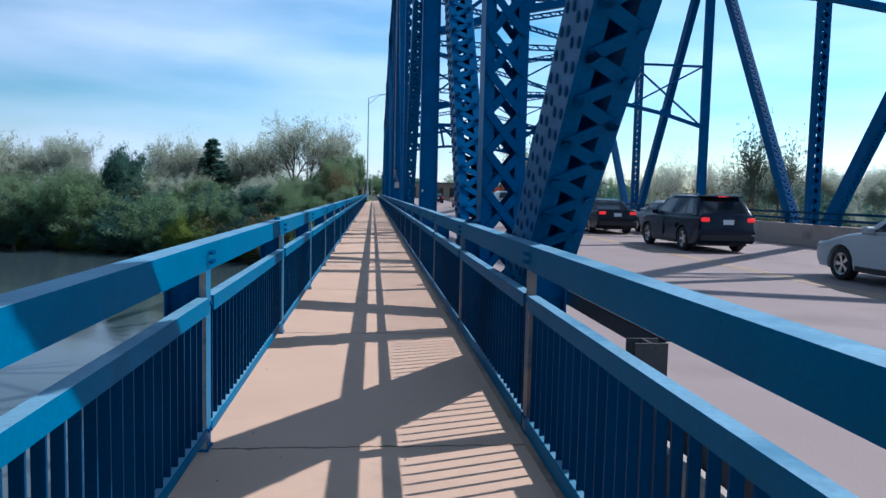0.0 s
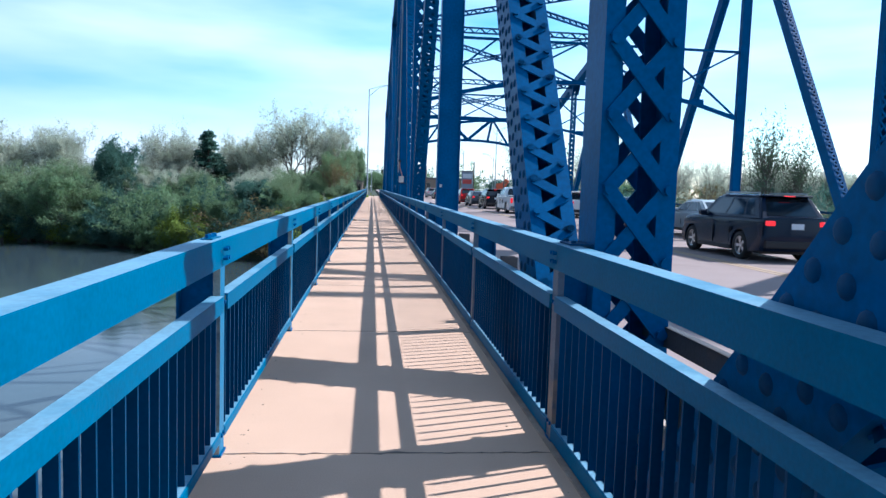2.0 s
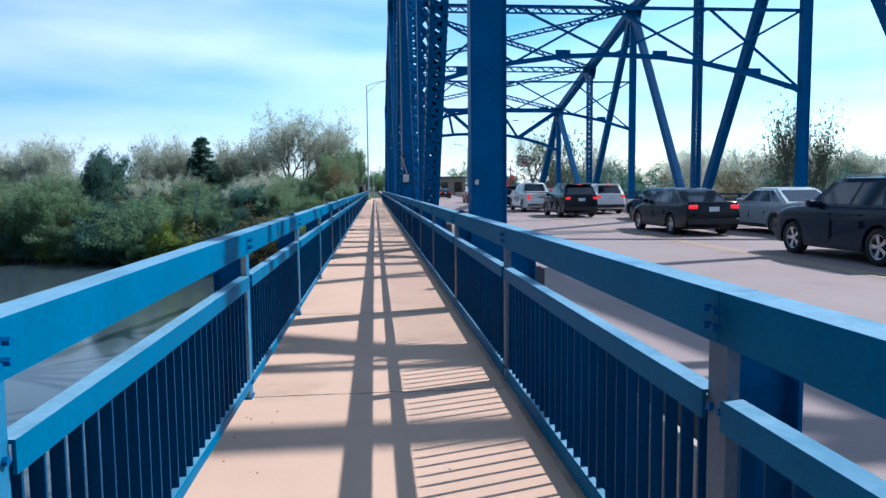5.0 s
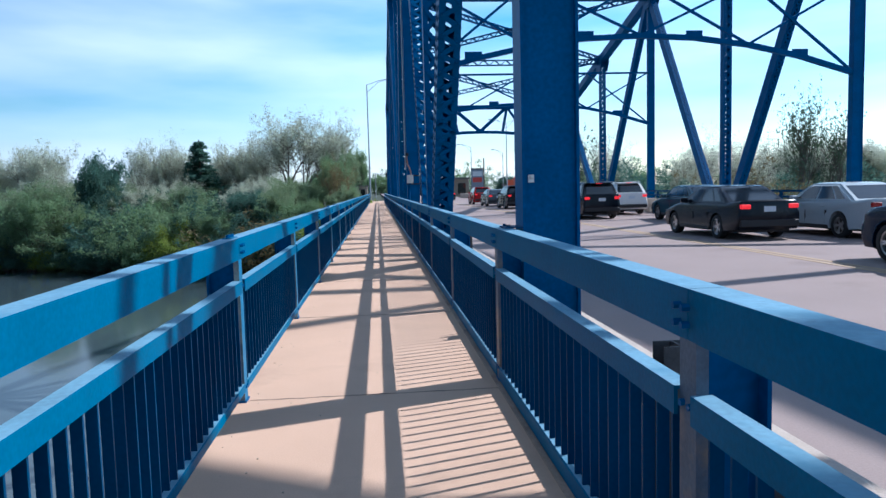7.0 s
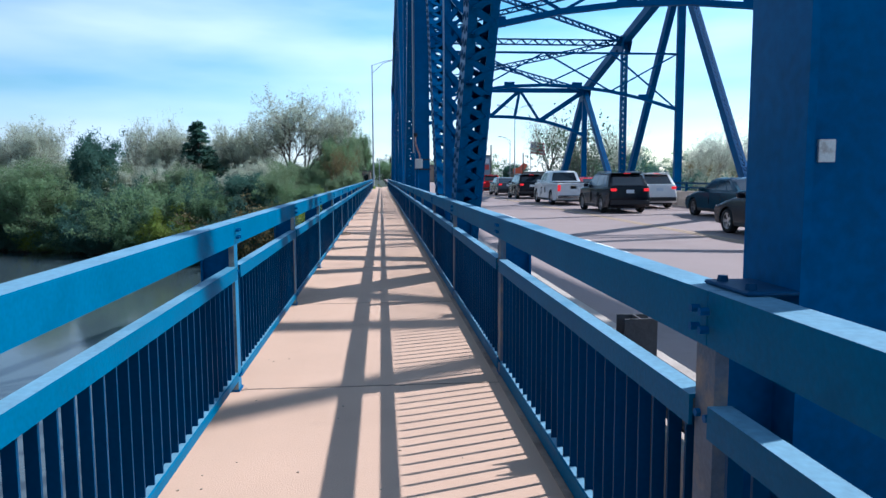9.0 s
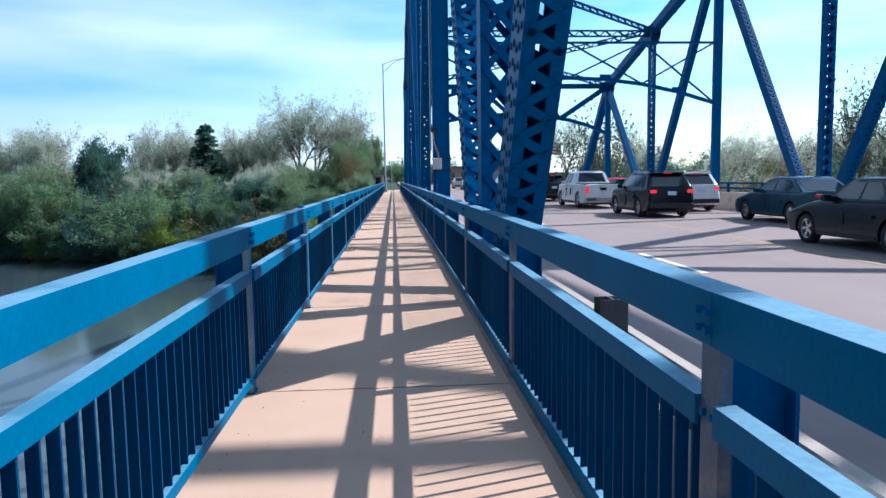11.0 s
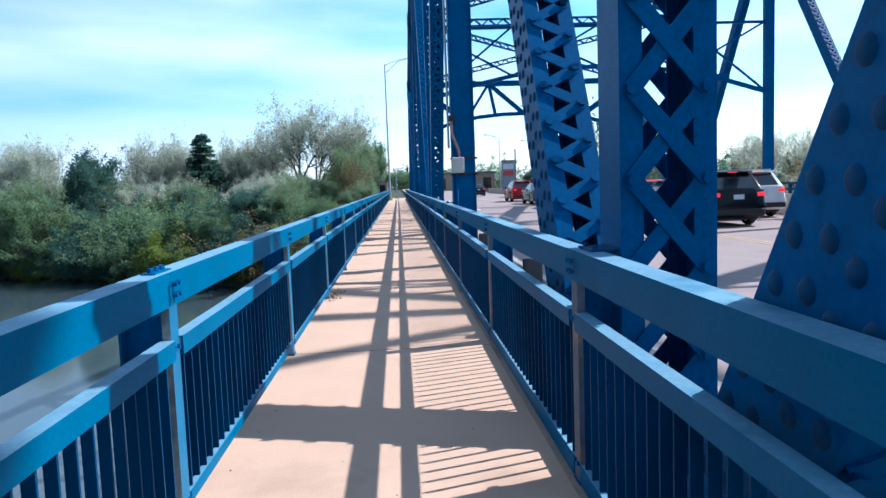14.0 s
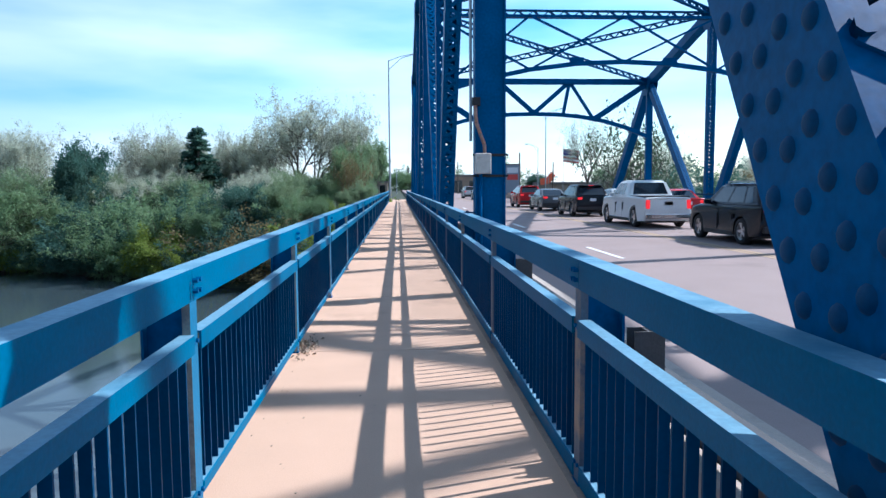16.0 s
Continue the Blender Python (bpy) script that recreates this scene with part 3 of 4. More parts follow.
def tree_meshes(seed, height, trunk, spread, kind, leaf, size, per, material):
    """The wood and the crown of one tree, standing at the origin."""
    rng = np.random.default_rng(seed)
    bm = bmesh.new()
    spots = []

    def limb(p, d, length, r, depth):
        n = 4
        q = p
        for i in range(n):
            d = (d + Vector(rng.normal(0, 0.13, 3)) + Vector((0, 0, 0.05))).normalized()
            e = q + d * (length / n)
            ra, rb = r * (1 - 0.14 * i), r * (1 - 0.14 * (i + 1))
            tube(bm, q, e, ra, rb, 6 if depth < 2 else 4, False)
            q = e
            if depth >= 2 or (depth == 1 and i > 1):
                spots.append(q)
            if depth < 3 and (i > 0 or depth > 0):
                for _ in range(2 if depth < 2 else 1):
                    side = Vector(rng.normal(0, 1, 3))
                    side = (side - d * side.dot(d)).normalized()
                    nd = (d * 0.55 + side * spread + Vector((0, 0, 0.18))).normalized()
                    limb(q, nd, length * rng.uniform(0.5, 0.72), rb * 0.62, depth + 1)
        if depth >= 1:
            spots.append(q)

    if kind == "conifer":
        tube(bm, (0, 0, 0), (0, 0, height), trunk, 0.03, 7)
        z = height * 0.12
        while z < height * 0.98:
            rr = (1 - z / height) ** 0.8 * height * 0.24 + 0.05
            for k in range(9):
                an = rng.uniform(0, math.tau)
                ln = rr * rng.uniform(0.65, 1.1)
                e = Vector((math.cos(an) * ln, math.sin(an) * ln, z - 0.12 * ln))
                tube(bm, (0, 0, z), e, 0.05, 0.015, 4, False)
                for t in (0.35, 0.6, 0.8, 1.0):
                    spots.append(Vector((0, 0, z)).lerp(e, t))
            z += height * 0.035
    elif kind == "bush":
        for k in range(9):
            an = rng.uniform(0, math.tau)
            d = Vector((math.cos(an) * 0.7, math.sin(an) * 0.7, 1)).normalized()
            limb(Vector((0, 0, 0)), d, height * rng.uniform(0.6, 0.85), trunk * 0.5, 2)
        for k in range(120):
            v = Vector(rng.normal(0, 1, 3))
            v = v.normalized() * rng.uniform(0.55, 1.0)
            spots.append(Vector((v.x * height * 0.55, v.y * height * 0.55, height * 0.48 + v.z * height * 0.44)))
    else:
        p, d = Vector((0, 0, 0)), Vector((rng.normal(0, 0.05), rng.normal(0, 0.05), 1)).normalized()
        h0 = height * (0.22 if kind == "full" else 0.3)
        tube(bm, p, p + d * h0, trunk * 1.2, trunk * 0.9, 8, False)
        p = p + d * h0
        for k in range(5 if kind == "full" else 4):
            an = k * 2.4 + rng.uniform(0, 1)
            nd = (d + Vector((math.cos(an), math.sin(an), 0)) * spread * rng.uniform(0.35, 0.8)).normalized()
            limb(p, nd, height * rng.uniform(0.36, 0.5), trunk * 0.6, 0)
    hs = max(s.z for s in spots)
    f = height / max(hs, 0.1)
    if kind in ("full", "sparse"):
        bmesh.ops.scale(bm, vec=(f, f, f), verts=bm.verts[:])
        spots = [s * f for s in spots]
    if len(spots) > 900:
        spots = [spots[i] for i in rng.choice(len(spots), 900, replace=False)]
    v, fc = leaf_cards(rng, spots, size, per, leaf)
    me = bpy.data.meshes.new("crown")
    me.from_pydata(v.tolist(), [], fc.tolist())
    me.materials.append(material)
    return mesh("trunk", bm, M_BARK), me


KINDS = {
    "sparse": [tree_meshes(s, 10, 0.20, 0.75, "sparse", 0.30, 0.060, 24, M_LEAF_GREY) for s in (3, 14, 17)],
    "willow": [tree_meshes(s, 10, 0.24, 0.95, "full", 0.42, 0.075, 46, M_LEAF_GREY) for s in (21, 33)],
    "full": [tree_meshes(s, 10, 0.24, 0.85, "full", 0.42, 0.085, 42, M_LEAF) for s in (5, 8)],
    "bare": [tree_meshes(s, 10, 0.20, 0.75, "sparse", 0.24, 0.055, 9, M_LEAF_GREY) for s in (3, 14, 17, 91)],
    "haze": [tree_meshes(s, 10, 0.22, 0.9, "full", 0.44, 0.078, 48, M_LEAF_HAZE) for s in (71, 77, 79)],
    "dark": [tree_meshes(s, 10, 0.24, 0.8, "full", 0.46, 0.095, 60, M_LEAF_DARK) for s in (9,)],
    "conifer": [tree_meshes(11, 10, 0.2, 0.5, "conifer", 0.14, 0.075, 40, M_LEAF_DARK)],
    "bush": [tree_meshes(s, 10, 0.2, 0.7, "bush", 0.60, 0.15, 40, M_LEAF) for s in (41,)],
    "bush_dark": [tree_meshes(43, 10, 0.2, 0.7, "bush", 0.60, 0.15, 40, M_LEAF_DARK)],
    "bush_light": [tree_meshes(47, 10, 0.2, 0.7, "bush", 0.60, 0.15, 40, M_LEAF_LIGHT)],
    "bush_rust": [tree_meshes(49, 10, 0.2, 0.7, "bush", 0.75, 0.16, 18, M_LEAF_RUST)],
    "poplar": [tree_meshes(s, 10, 0.17, 0.55, "sparse", 0.13, 0.085, 3, M_LEAF_CLUMP) for s in (61, 67)],
}
LABELS = {
    "bare": "tall bare-limbed tree with thin grey-green spring leaves",
    "sparse": "tall bare-limbed tree with thin grey-green spring leaves", "willow": "spreading tree with pale grey-green young foliage",
    "haze": "soft pale green tree on the river bank",
    "full": "round leafy green tree on the river bank", "dark": "dense dark green tree on the river bank", "conifer": "dark green pointed conifer on the river bank",
    "bush": "green bank shrub with dense leaves", "bush_dark": "dark green shrub hanging over the water", "bush_light": "bright yellow-green bank shrub",
    "bush_rust": "thin shrub with rusty spring leaves", "poplar": "slender tree with clumped green leaves",
}
trng = random.Random(5)


def tree(kind, x, y, top, wide=1.0, group="bank trees"):
    wood, crown = trng.choice(KINDS[kind])
    z = ground_z(x, y) - 0.1
    h = (top - z) / 10
    bush = kind.startswith("bush")
    root = thing("bush" if bush else "tree", pose(x, y, z, 0, 0, trng.uniform(0, 360)) @ Matrix.Diagonal((h * wide, h * wide, h, 1)), LABELS[kind], "bush" if bush else "tree", group)
    piece("trunk", wood, root, pose(0, 0, 0))
    piece("crown", crown, root, pose(0, 0, 0))
    return root


def at_bearing(deg, dist):
    return dist * math.sin(radians(deg)), 21.5 + dist * math.cos(radians(deg))


# bearing from the bridge axis, distance, height of the crown over the walkway
for kind, deg, dist, top, wide in (
    ("willow", -30.6, 122, 10.8, 0.9), ("sparse", -28.4, 118, 10.6, 0.85), ("willow", -27.2, 112, 10.0, 0.7), ("bare", -25.8, 114, 9.4, 0.7), ("dark", -23.2, 98, 8.0, 0.66), ("bare", -20.2, 106, 10.2, 0.7),
    ("willow", -18.9, 108, 10.6, 0.62), ("bare", -17.7, 106, 11.6, 0.65), ("willow", -16.6, 110, 10.2, 0.6), ("conifer", -15.2, 103, 9.9, 1.75), ("willow", -13.7, 108, 10.0, 0.62),
    ("sparse", -12.3, 106, 10.2, 0.65), ("willow", -11.0, 106, 10.4, 0.65), ("bare", -9.8, 104, 11.6, 0.7), ("sparse", -8.2, 98, 14.4, 0.8), ("bare", -6.6, 96, 14.0, 0.9), ("bare", -4.8, 100, 13.6, 0.8),
    ("sparse", -3.2, 98, 14.4, 0.7), ("full", -4.2, 82, 6.8, 0.65), ("haze", -2.6, 86, 7.6, 0.55), ("full", -1.5, 92, 8.2, 0.45), ("bush_rust", -3.6, 79, 5.2, 0.5),
):
    tree(kind, *at_bearing(deg, dist), top, wide)
# middle storey behind the undergrowth
for i in range(22):
    deg = -33 + i * 1.45 + trng.uniform(-0.4, 0.4)
    x, y = at_bearing(deg, trng.uniform(96, 116) if deg < -12 else trng.uniform(80, 96))
    tree(trng.choice(["haze", "full", "haze", "full", "willow"]), x, y, trng.uniform(2.2, 4.8) if deg < -10 else trng.uniform(2.2, 4.8), trng.uniform(0.8, 1.05))
for i in range(12):
    deg = -31 + i * 2.5 + trng.uniform(-0.8, 0.8)
    x, y = at_bearing(deg, trng.uniform(90, 104) if deg < -12 else trng.uniform(74, 84))
    tree(trng.choice(["full", "dark", "full", "haze"]), x, y, trng.uniform(1.2, 3.8), 1.0)
# undergrowth along the bank
for i in range(46):
    x = -2.5 - i * 2.1 + trng.uniform(-1, 1)
    kind = trng.choice(["bush_dark", "bush_dark", "bush_dark", "bush_dark", "bush", "bush_light", "bush_rust"])
    tree(kind, x, shore(x) + trng.uniform(-0.6, 1.6), trng.uniform(-5.0, -1.0), trng.uniform(1.1, 1.6))
    tree(trng.choice(["bush_dark", "bush_dark", "full", "bush", "bush_light"]), x + 1, shore(x) + trng.uniform(3.5, 7), trng.uniform(-2.2, 1.4), trng.uniform(0.9, 1.2))
# the other side of the road
tree("poplar", 19.5, 78, 9.4, 0.75, "roadside trees")
tree("poplar", 56, 97, 15.0, 0.6, "roadside trees")
tree("poplar", 62, 99, 13.0, 0.6, "roadside trees")
for i in range(34):
    x = 24 + i * 3.6 + trng.uniform(-1.5, 1.5)
    y = shore(x) + trng.uniform(6, 22)
    tree(trng.choice(["bare", "bare", "willow", "bare"]), x, y, trng.uniform(7.0, 11.0), 0.75, "roadside trees")
    tree(trng.choice(["bush_rust", "willow", "bare", "bush_dark"]), x + 1.5, shore(x) + trng.uniform(1, 6), trng.uniform(0.4, 3.2), 1.2, "roadside trees")
for i in range(40):
    x = -120 + i * 9 + trng.uniform(-3, 3)
    if -14 < x < 26:
        continue
    tree(trng.choice(["full", "willow", "bush", "dark"]), x, 190 + trng.uniform(0, 60), trng.uniform(5, 9), 1.2, "far trees")
for i in range(16):
    x = -22 + i * 3.4
    tree(trng.choice(["full", "bush"]), x, 420 + trng.uniform(0, 30), trng.uniform(8, 13), 1.1, "far trees")

# ---- vehicles ----
def paint(name, c, rough=0.25):
    return mat(name, c, rough, vary=0.05, scale=2, fine=20, coat=0.12, spec=0.22)


P_BLACK, P_NAVY = paint("paint_black", (0.005, 0.007, 0.013)), paint("paint_navy", (0.004, 0.012, 0.032))
P_SILVER, P_WHITE = paint("paint_silver", (0.42, 0.46, 0.48)), paint("paint_white", (0.78, 0.78, 0.76))
P_TEAL, P_RED = paint("paint_teal", (0.012, 0.055, 0.085)), paint("paint_red", (0.40, 0.012, 0.016))
P_GREY = paint("paint_grey", (0.10, 0.11, 0.12))
M_GLASS = mat("tinted_glass", (0.012, 0.016, 0.020), 0.06, vary=0.02, spec=0.8)
M_TYRE = mat("tyre_rubber", (0.014, 0.014, 0.015), 0.8)
M_RIM = mat("alloy_rim", (0.55, 0.56, 0.58), 0.3, metal=0.9)
M_TRIM = mat("black_plastic", (0.016, 0.016, 0.018), 0.6)
M_LAMP = mat("red_lamp", (0.32, 0.012, 0.012), 0.25)
M_BRAKE = glow("lit_brake_lamp", (0.75, 0.02, 0.025), 0.75)
M_HEAD = mat("headlamp", (0.7, 0.72, 0.74), 0.15)
M_PLATE = mat("number_plate", (0.62, 0.66, 0.70), 0.5)
M_CHROME = mat("chrome", (0.75, 0.76, 0.78), 0.12, metal=1.0)

WHEEL = {}


def wheel_meshes(r):
    if r not in WHEEL:
        bm = bmesh.new()
        prof = [(r * 0.66, -0.10), (r * 0.93, -0.11), (r, -0.07), (r, 0.07), (r * 0.93, 0.11), (r * 0.66, 0.10)]
        n = 24
        rings = [[bm.verts.new((xx, rr * math.cos(a * math.tau / n), rr * math.sin(a * math.tau / n))) for a in range(n)] for rr, xx in prof]
        for q, w in zip(rings, rings[1:]):
            for i in range(n):
                bm.faces.new((q[i], q[(i + 1) % n], w[(i + 1) % n], w[i]))
        tyre = mesh("tyre", bm, M_TYRE, smooth=True)
        bm = bmesh.new()
        tube(bm, (-0.03, 0, 0), (0.03, 0, 0), r * 0.2, r * 0.2, 12)
        for k in range(5):
            for o in (-0.13, 0.13):
                a = k * math.tau / 5 + o
                beam(bm, (0.055, 0, 0), (0.065, math.cos(a) * r * 0.64, math.sin(a) * r * 0.64), 0.02, r * 0.10, (1, 0, 0))
                beam(bm, (-0.055, 0, 0), (-0.065, math.cos(a) * r * 0.64, math.sin(a) * r * 0.64), 0.02, r * 0.10, (1, 0, 0))
        for q in (-1, 1):
            ring = [[bm.verts.new((q * xx, rr * math.cos(a * math.tau / n), rr * math.sin(a * math.tau / n))) for a in range(n)] for rr, xx in ((r * 0.68, 0.09), (r * 0.60, 0.085), (r * 0.60, 0.0))]
            for c, d in zip(ring, ring[1:]):
                for i in range(n):
                    bm.faces.new((c[i], c[(i + 1) % n], d[(i + 1) % n], d[i]))
        rim = mesh("rim", bm, M_RIM)
        bm = bmesh.new()
        tube(bm, (-0.02, 0, 0), (0.02, 0, 0), r * 0.66, r * 0.66, 20)
        WHEEL[r] = tyre, rim, mesh("brake_disc", bm, M_TRIM)
    return WHEEL[r]


STYLE = {
    # length, width, belt, roof, hood height, tail height, axle from the front, wheelbase, wheel radius, glass outline (y from the front, at belt and roof), trunk lip
    "sedan": dict(L=4.85, W=1.83, belt=0.98, roof=1.46, hood=0.78, nose=0.66, tail=1.04, a=0.95, wb=2.78, r=0.33, g=(1.35, 2.15, 3.45, 4.25), cut=4.78),
    "suv": dict(L=4.7, W=1.86, belt=1.08, roof=1.68, hood=1.0, nose=0.86, tail=1.12, a=0.92, wb=2.74, r=0.36, g=(1.25, 2.0, 4.1, 4.52), cut=4.66),
    "pickup": dict(L=5.75, W=1.98, belt=1.2, roof=1.84, hood=1.15, nose=1.05, tail=1.16, a=1.0, wb=3.6, r=0.40, g=(1.55, 2.15, 3.55, 3.85), cut=5.72),
}


def car(kind, x, y, colour, label, lit=True, name="car", turn=0):
    """A vehicle facing +y, its middle at (x, y)."""
    s = STYLE[kind]
    L, W, belt, roof = s["L"], s["W"], s["belt"], s["roof"]
    root = thing(name, pose(x, y + (L / 2 if not turn else -L / 2), ROAD_Z, 0, 0, turn), label, "car" if kind != "pickup" else "pickup truck", "queued vehicles")
    z0 = 0.24
    f, b = s["a"], s["a"] + s["wb"]
    ra = s["r"] + 0.06
    # side outline, from the front foot up and over to the rear; y counts back from the nose
    low = [(0.10, z0), (0.0, 0.42), (0.02, s["nose"]), (0.35, s["hood"]), (s["g"][0], belt), (s["g"][3], belt + 0.02), (s["cut"], s["tail"]), (L - 0.02, s["tail"] - 0.12), (L, 0.55), (L - 0.12, z0 + 0.04)]
    low += [(b + ra, z0)] + [(b + ra * math.cos(math.pi * k / 8), s["r"] + ra * math.sin(math.pi * k / 8)) for k in range(9)] + [(b - ra, z0)]
    low += [(f + ra, z0)] + [(f + ra * math.cos(math.pi * k / 8), s["r"] + ra * math.sin(math.pi * k / 8)) for k in range(9)] + [(f - ra, z0)]
    bm = bmesh.new()

    def wide(p):
        return W / 2 - (0.05 if p[1] > 0.75 else 0.0) - 0.10 * max(0, 1 - p[0] / 0.5) - 0.07 * max(0, 1 - (L - p[0]) / 0.4) - (0.03 if p[1] < 0.3 else 0)

    top = low[1:10]
    curve = [low[0]]
    for i in range(len(top) - 1):
        p0, p1, p2, p3 = top[max(i - 1, 0)], top[i], top[i + 1], top[min(i + 2, len(top) - 1)]
        for t in (0.0, 0.25, 0.5, 0.75):
            curve.append(tuple(b1 + 0.5 * t * (c1 - a1 + t * (2 * a1 - 5 * b1 + 4 * c1 - d1 + t * (3 * (b1 - c1) + d1 - a1))) * 0.45 + 0.55 * (c1 - b1) * t for a1, b1, c1, d1 in zip(p0, p1, p2, p3)))
    curve.append(top[-1])
    n_top = len(curve)
    curve += low[10:]

    def layer(side, share, inset_):
        out = []
        for i, p in enumerate(curve):
            yy, zz = p
            if i < n_top:
                zz -= inset_ * min(max((zz - 0.50) / 0.3, 0), 1)
                yy += inset_ * 0.9 * (max(0, 1 - p[0] / 0.5) - max(0, 1 - (L - p[0]) / 0.5))
            out.append(bm.verts.new((side * wide(p) * share, -yy, zz)))
        return out

    steps = ((1.0, 0.10), (0.992, 0.055), (0.965, 0.022), (0.90, 0.004), (0.5, -0.012))
    rows = [layer(-1, *st) for st in steps] + [layer(1, *st) for st in steps[::-1]]
    bm.faces.new(rows[0])
    bm.faces.new(rows[-1][::-1])
    for lo_, hi_ in zip(rows, rows[1:]):
        for i in range(len(curve)):
            j = (i + 1) % len(curve)
            bm.faces.new((lo_[i], lo_[j], hi_[j], hi_[i]))
    part("body", bm, colour, root, smooth=True, crease=38)
    g = s["g"]
    inset = (roof - belt) * 0.30
    wb_, wt = W / 2 - 0.07, W / 2 - 0.07 - inset
    bm = bmesh.new()
    ring0 = [bm.verts.new(p) for p in ((-wb_, -g[0], belt - 0.01), (wb_, -g[0], belt - 0.01), (wb_, -g[3], belt), (-wb_, -g[3], belt))]
    ring1 = [bm.verts.new(p) for p in ((-wt, -g[1], roof - 0.05), (wt, -g[1], roof - 0.05), (wt, -g[2], roof - 0.05), (-wt, -g[2], roof - 0.05))]
    ring2 = [bm.verts.new(p) for p in ((-wt + 0.12, -g[1] - 0.25, roof), (wt - 0.12, -g[1] - 0.25, roof), (wt - 0.12, -g[2] + 0.2, roof - 0.01), (-wt + 0.12, -g[2] + 0.2, roof - 0.01))]
    for a_, b_ in ((ring0, ring1), (ring1, ring2)):
        for i in range(4):
            bm.faces.new((a_[i], a_[(i + 1) % 4], b_[(i + 1) % 4], b_[i]))
    bm.faces.new(ring2)
    part("cabin", bm, colour, root, smooth=True, bevel=0.055, seg=3, crease=40)
    c = [Vector(p) for p in ((-wb_, -g[0], belt), (wb_, -g[0], belt), (wb_, -g[3], belt), (-wb_, -g[3], belt), (-wt, -g[1], roof - 0.05), (wt, -g[1], roof - 0.05), (wt, -g[2], roof - 0.05), (-wt, -g[2], roof - 0.05))]

    def pane(nm, q, u0, u1, v0, v1):
        """A pane set a little proud of the quad q, between shares of its width and height."""
        nrm = (q[1] - q[0]).cross(q[3] - q[0]).normalized()
        p = lambda u, v: (q[0].lerp(q[1], u)).lerp(q[3].lerp(q[2], u), v)
        w = bmesh.new()
        vs = [w.verts.new(p(*uv) + nrm * 0.006) for uv in ((u0, v0), (u1, v0), (u1, v1), (u0, v1))]
        r_ = bmesh.ops.extrude_face_region(w, geom=[w.faces.new(vs)])
        bmesh.ops.translate(w, vec=-nrm * 0.012, verts=[v for v in r_["geom"] if isinstance(v, bmesh.types.BMVert)])
        part(nm, w, M_GLASS, root, "dark tinted glass")

    pane("windscreen", [c[0], c[1], c[5], c[4]], 0.07, 0.93, 0.08, 0.93)
    pane("rear_window", [c[2], c[3], c[7], c[6]], 0.10, 0.90, 0.12, 0.90)
    for q in ([c[1], c[2], c[6], c[5]], [c[3], c[0], c[4], c[7]]):
        flip = q[0].x < 0
        for u0, u1 in ((0.13, 0.44), (0.47, 0.74), (0.77, 0.90)) if not flip else ((0.10, 0.23), (0.26, 0.53), (0.56, 0.87)):
            if kind == "pickup" and (u1 < 0.24 or u0 > 0.76):
                continue
            pane("side_window", q, u0, u1, 0.10, 0.88)
    tyre, rim, disc = wheel_meshes(s["r"])
    for yy in (f, b):
        for sx in (-1, 1):
            hub = thing("wheel", pose(sx * (W / 2 - 0.12), -yy, s["r"]), "", "")
            hub.parent = root
            for nm, me in (("tyre", tyre), ("rim", rim), ("brake_disc", disc)):
                piece(nm, me, hub, pose(0, 0, 0))
    zl = s["tail"] - 0.16
    for sx in (-1, 1):
        xa, xb = sx * (W / 2 - 0.13), sx * (W / 2 - (0.40 if kind == "sedan" else 0.36))
        if kind == "pickup":
            xb = sx * (W / 2 - 0.28)
        part("tail_lamp", shape(((xa, -L - 0.008, zl - (0.05 if kind != "pickup" else 0.26)), (xb, -L + 0.09, zl + 0.07))), M_BRAKE if lit else M_LAMP, root, "lit red tail lamp" if lit else "red tail lamp", bevel=0.015)
        part("head_lamp", shape(((sx * (W / 2 - 0.16), -0.02, 0.60), (sx * (W / 2 - 0.5), 0.008, 0.72))), M_HEAD, root, "clear headlamp", bevel=0.01)
        mir = shape(((sx * (W / 2 - 0.06), -g[0] - 0.35, belt - 0.02), (sx * (W / 2 + 0.14), -g[0] - 0.50, belt + 0.13)))
        part("wing_mirror", mir, colour, root, bevel=0.03)
    part("number_plate", shape(((-0.16, -L - 0.012, zl - 0.13), (0.16, -L + 0.01, zl + 0.01))), M_PLATE, root, "pale number plate")
    part("rear_bumper", shape(((-W / 2 + 0.12, -L - 0.03, 0.36), (W / 2 - 0.12, -L + 0.10, 0.54))), M_TRIM if kind != "pickup" else M_CHROME, root, "dark lower bumper" if kind != "pickup" else "chrome rear bumper", bevel=0.02)
    part("front_bumper", shape(((-W / 2 + 0.16, -0.10, 0.32), (W / 2 - 0.16, 0.02, 0.5))), M_TRIM, root, bevel=0.02)
    for sx in (-1, 1):
        part("sill_trim", shape(((sx * (W / 2 - 0.05), -b + ra + 0.05, z0 - 0.02), (sx * (W / 2 + 0.006), -f - ra - 0.05, z0 + 0.10))), M_TRIM, root, "dark lower sill", bevel=0.015)
        for yy in (f + 1.05, f + 1.95):
            part("door_handle", shape(((sx * (W / 2 - 0.06), -yy - 0.20, belt - 0.17), (sx * (W / 2 - 0.022), -yy, belt - 0.13))), colour, root, bevel=0.008)
            part("door_gap", shape(((sx * (W / 2 - 0.08), -yy - 0.262, z0 + 0.12), (sx * (W / 2 + 0.001), -yy - 0.254, belt - 0.26))), M_TRIM, root)
    part("underbody", shape(((-W / 2 + 0.2, -L + 0.3, 0.20), (W / 2 - 0.2, -0.3, 0.45))), M_TRIM, root)
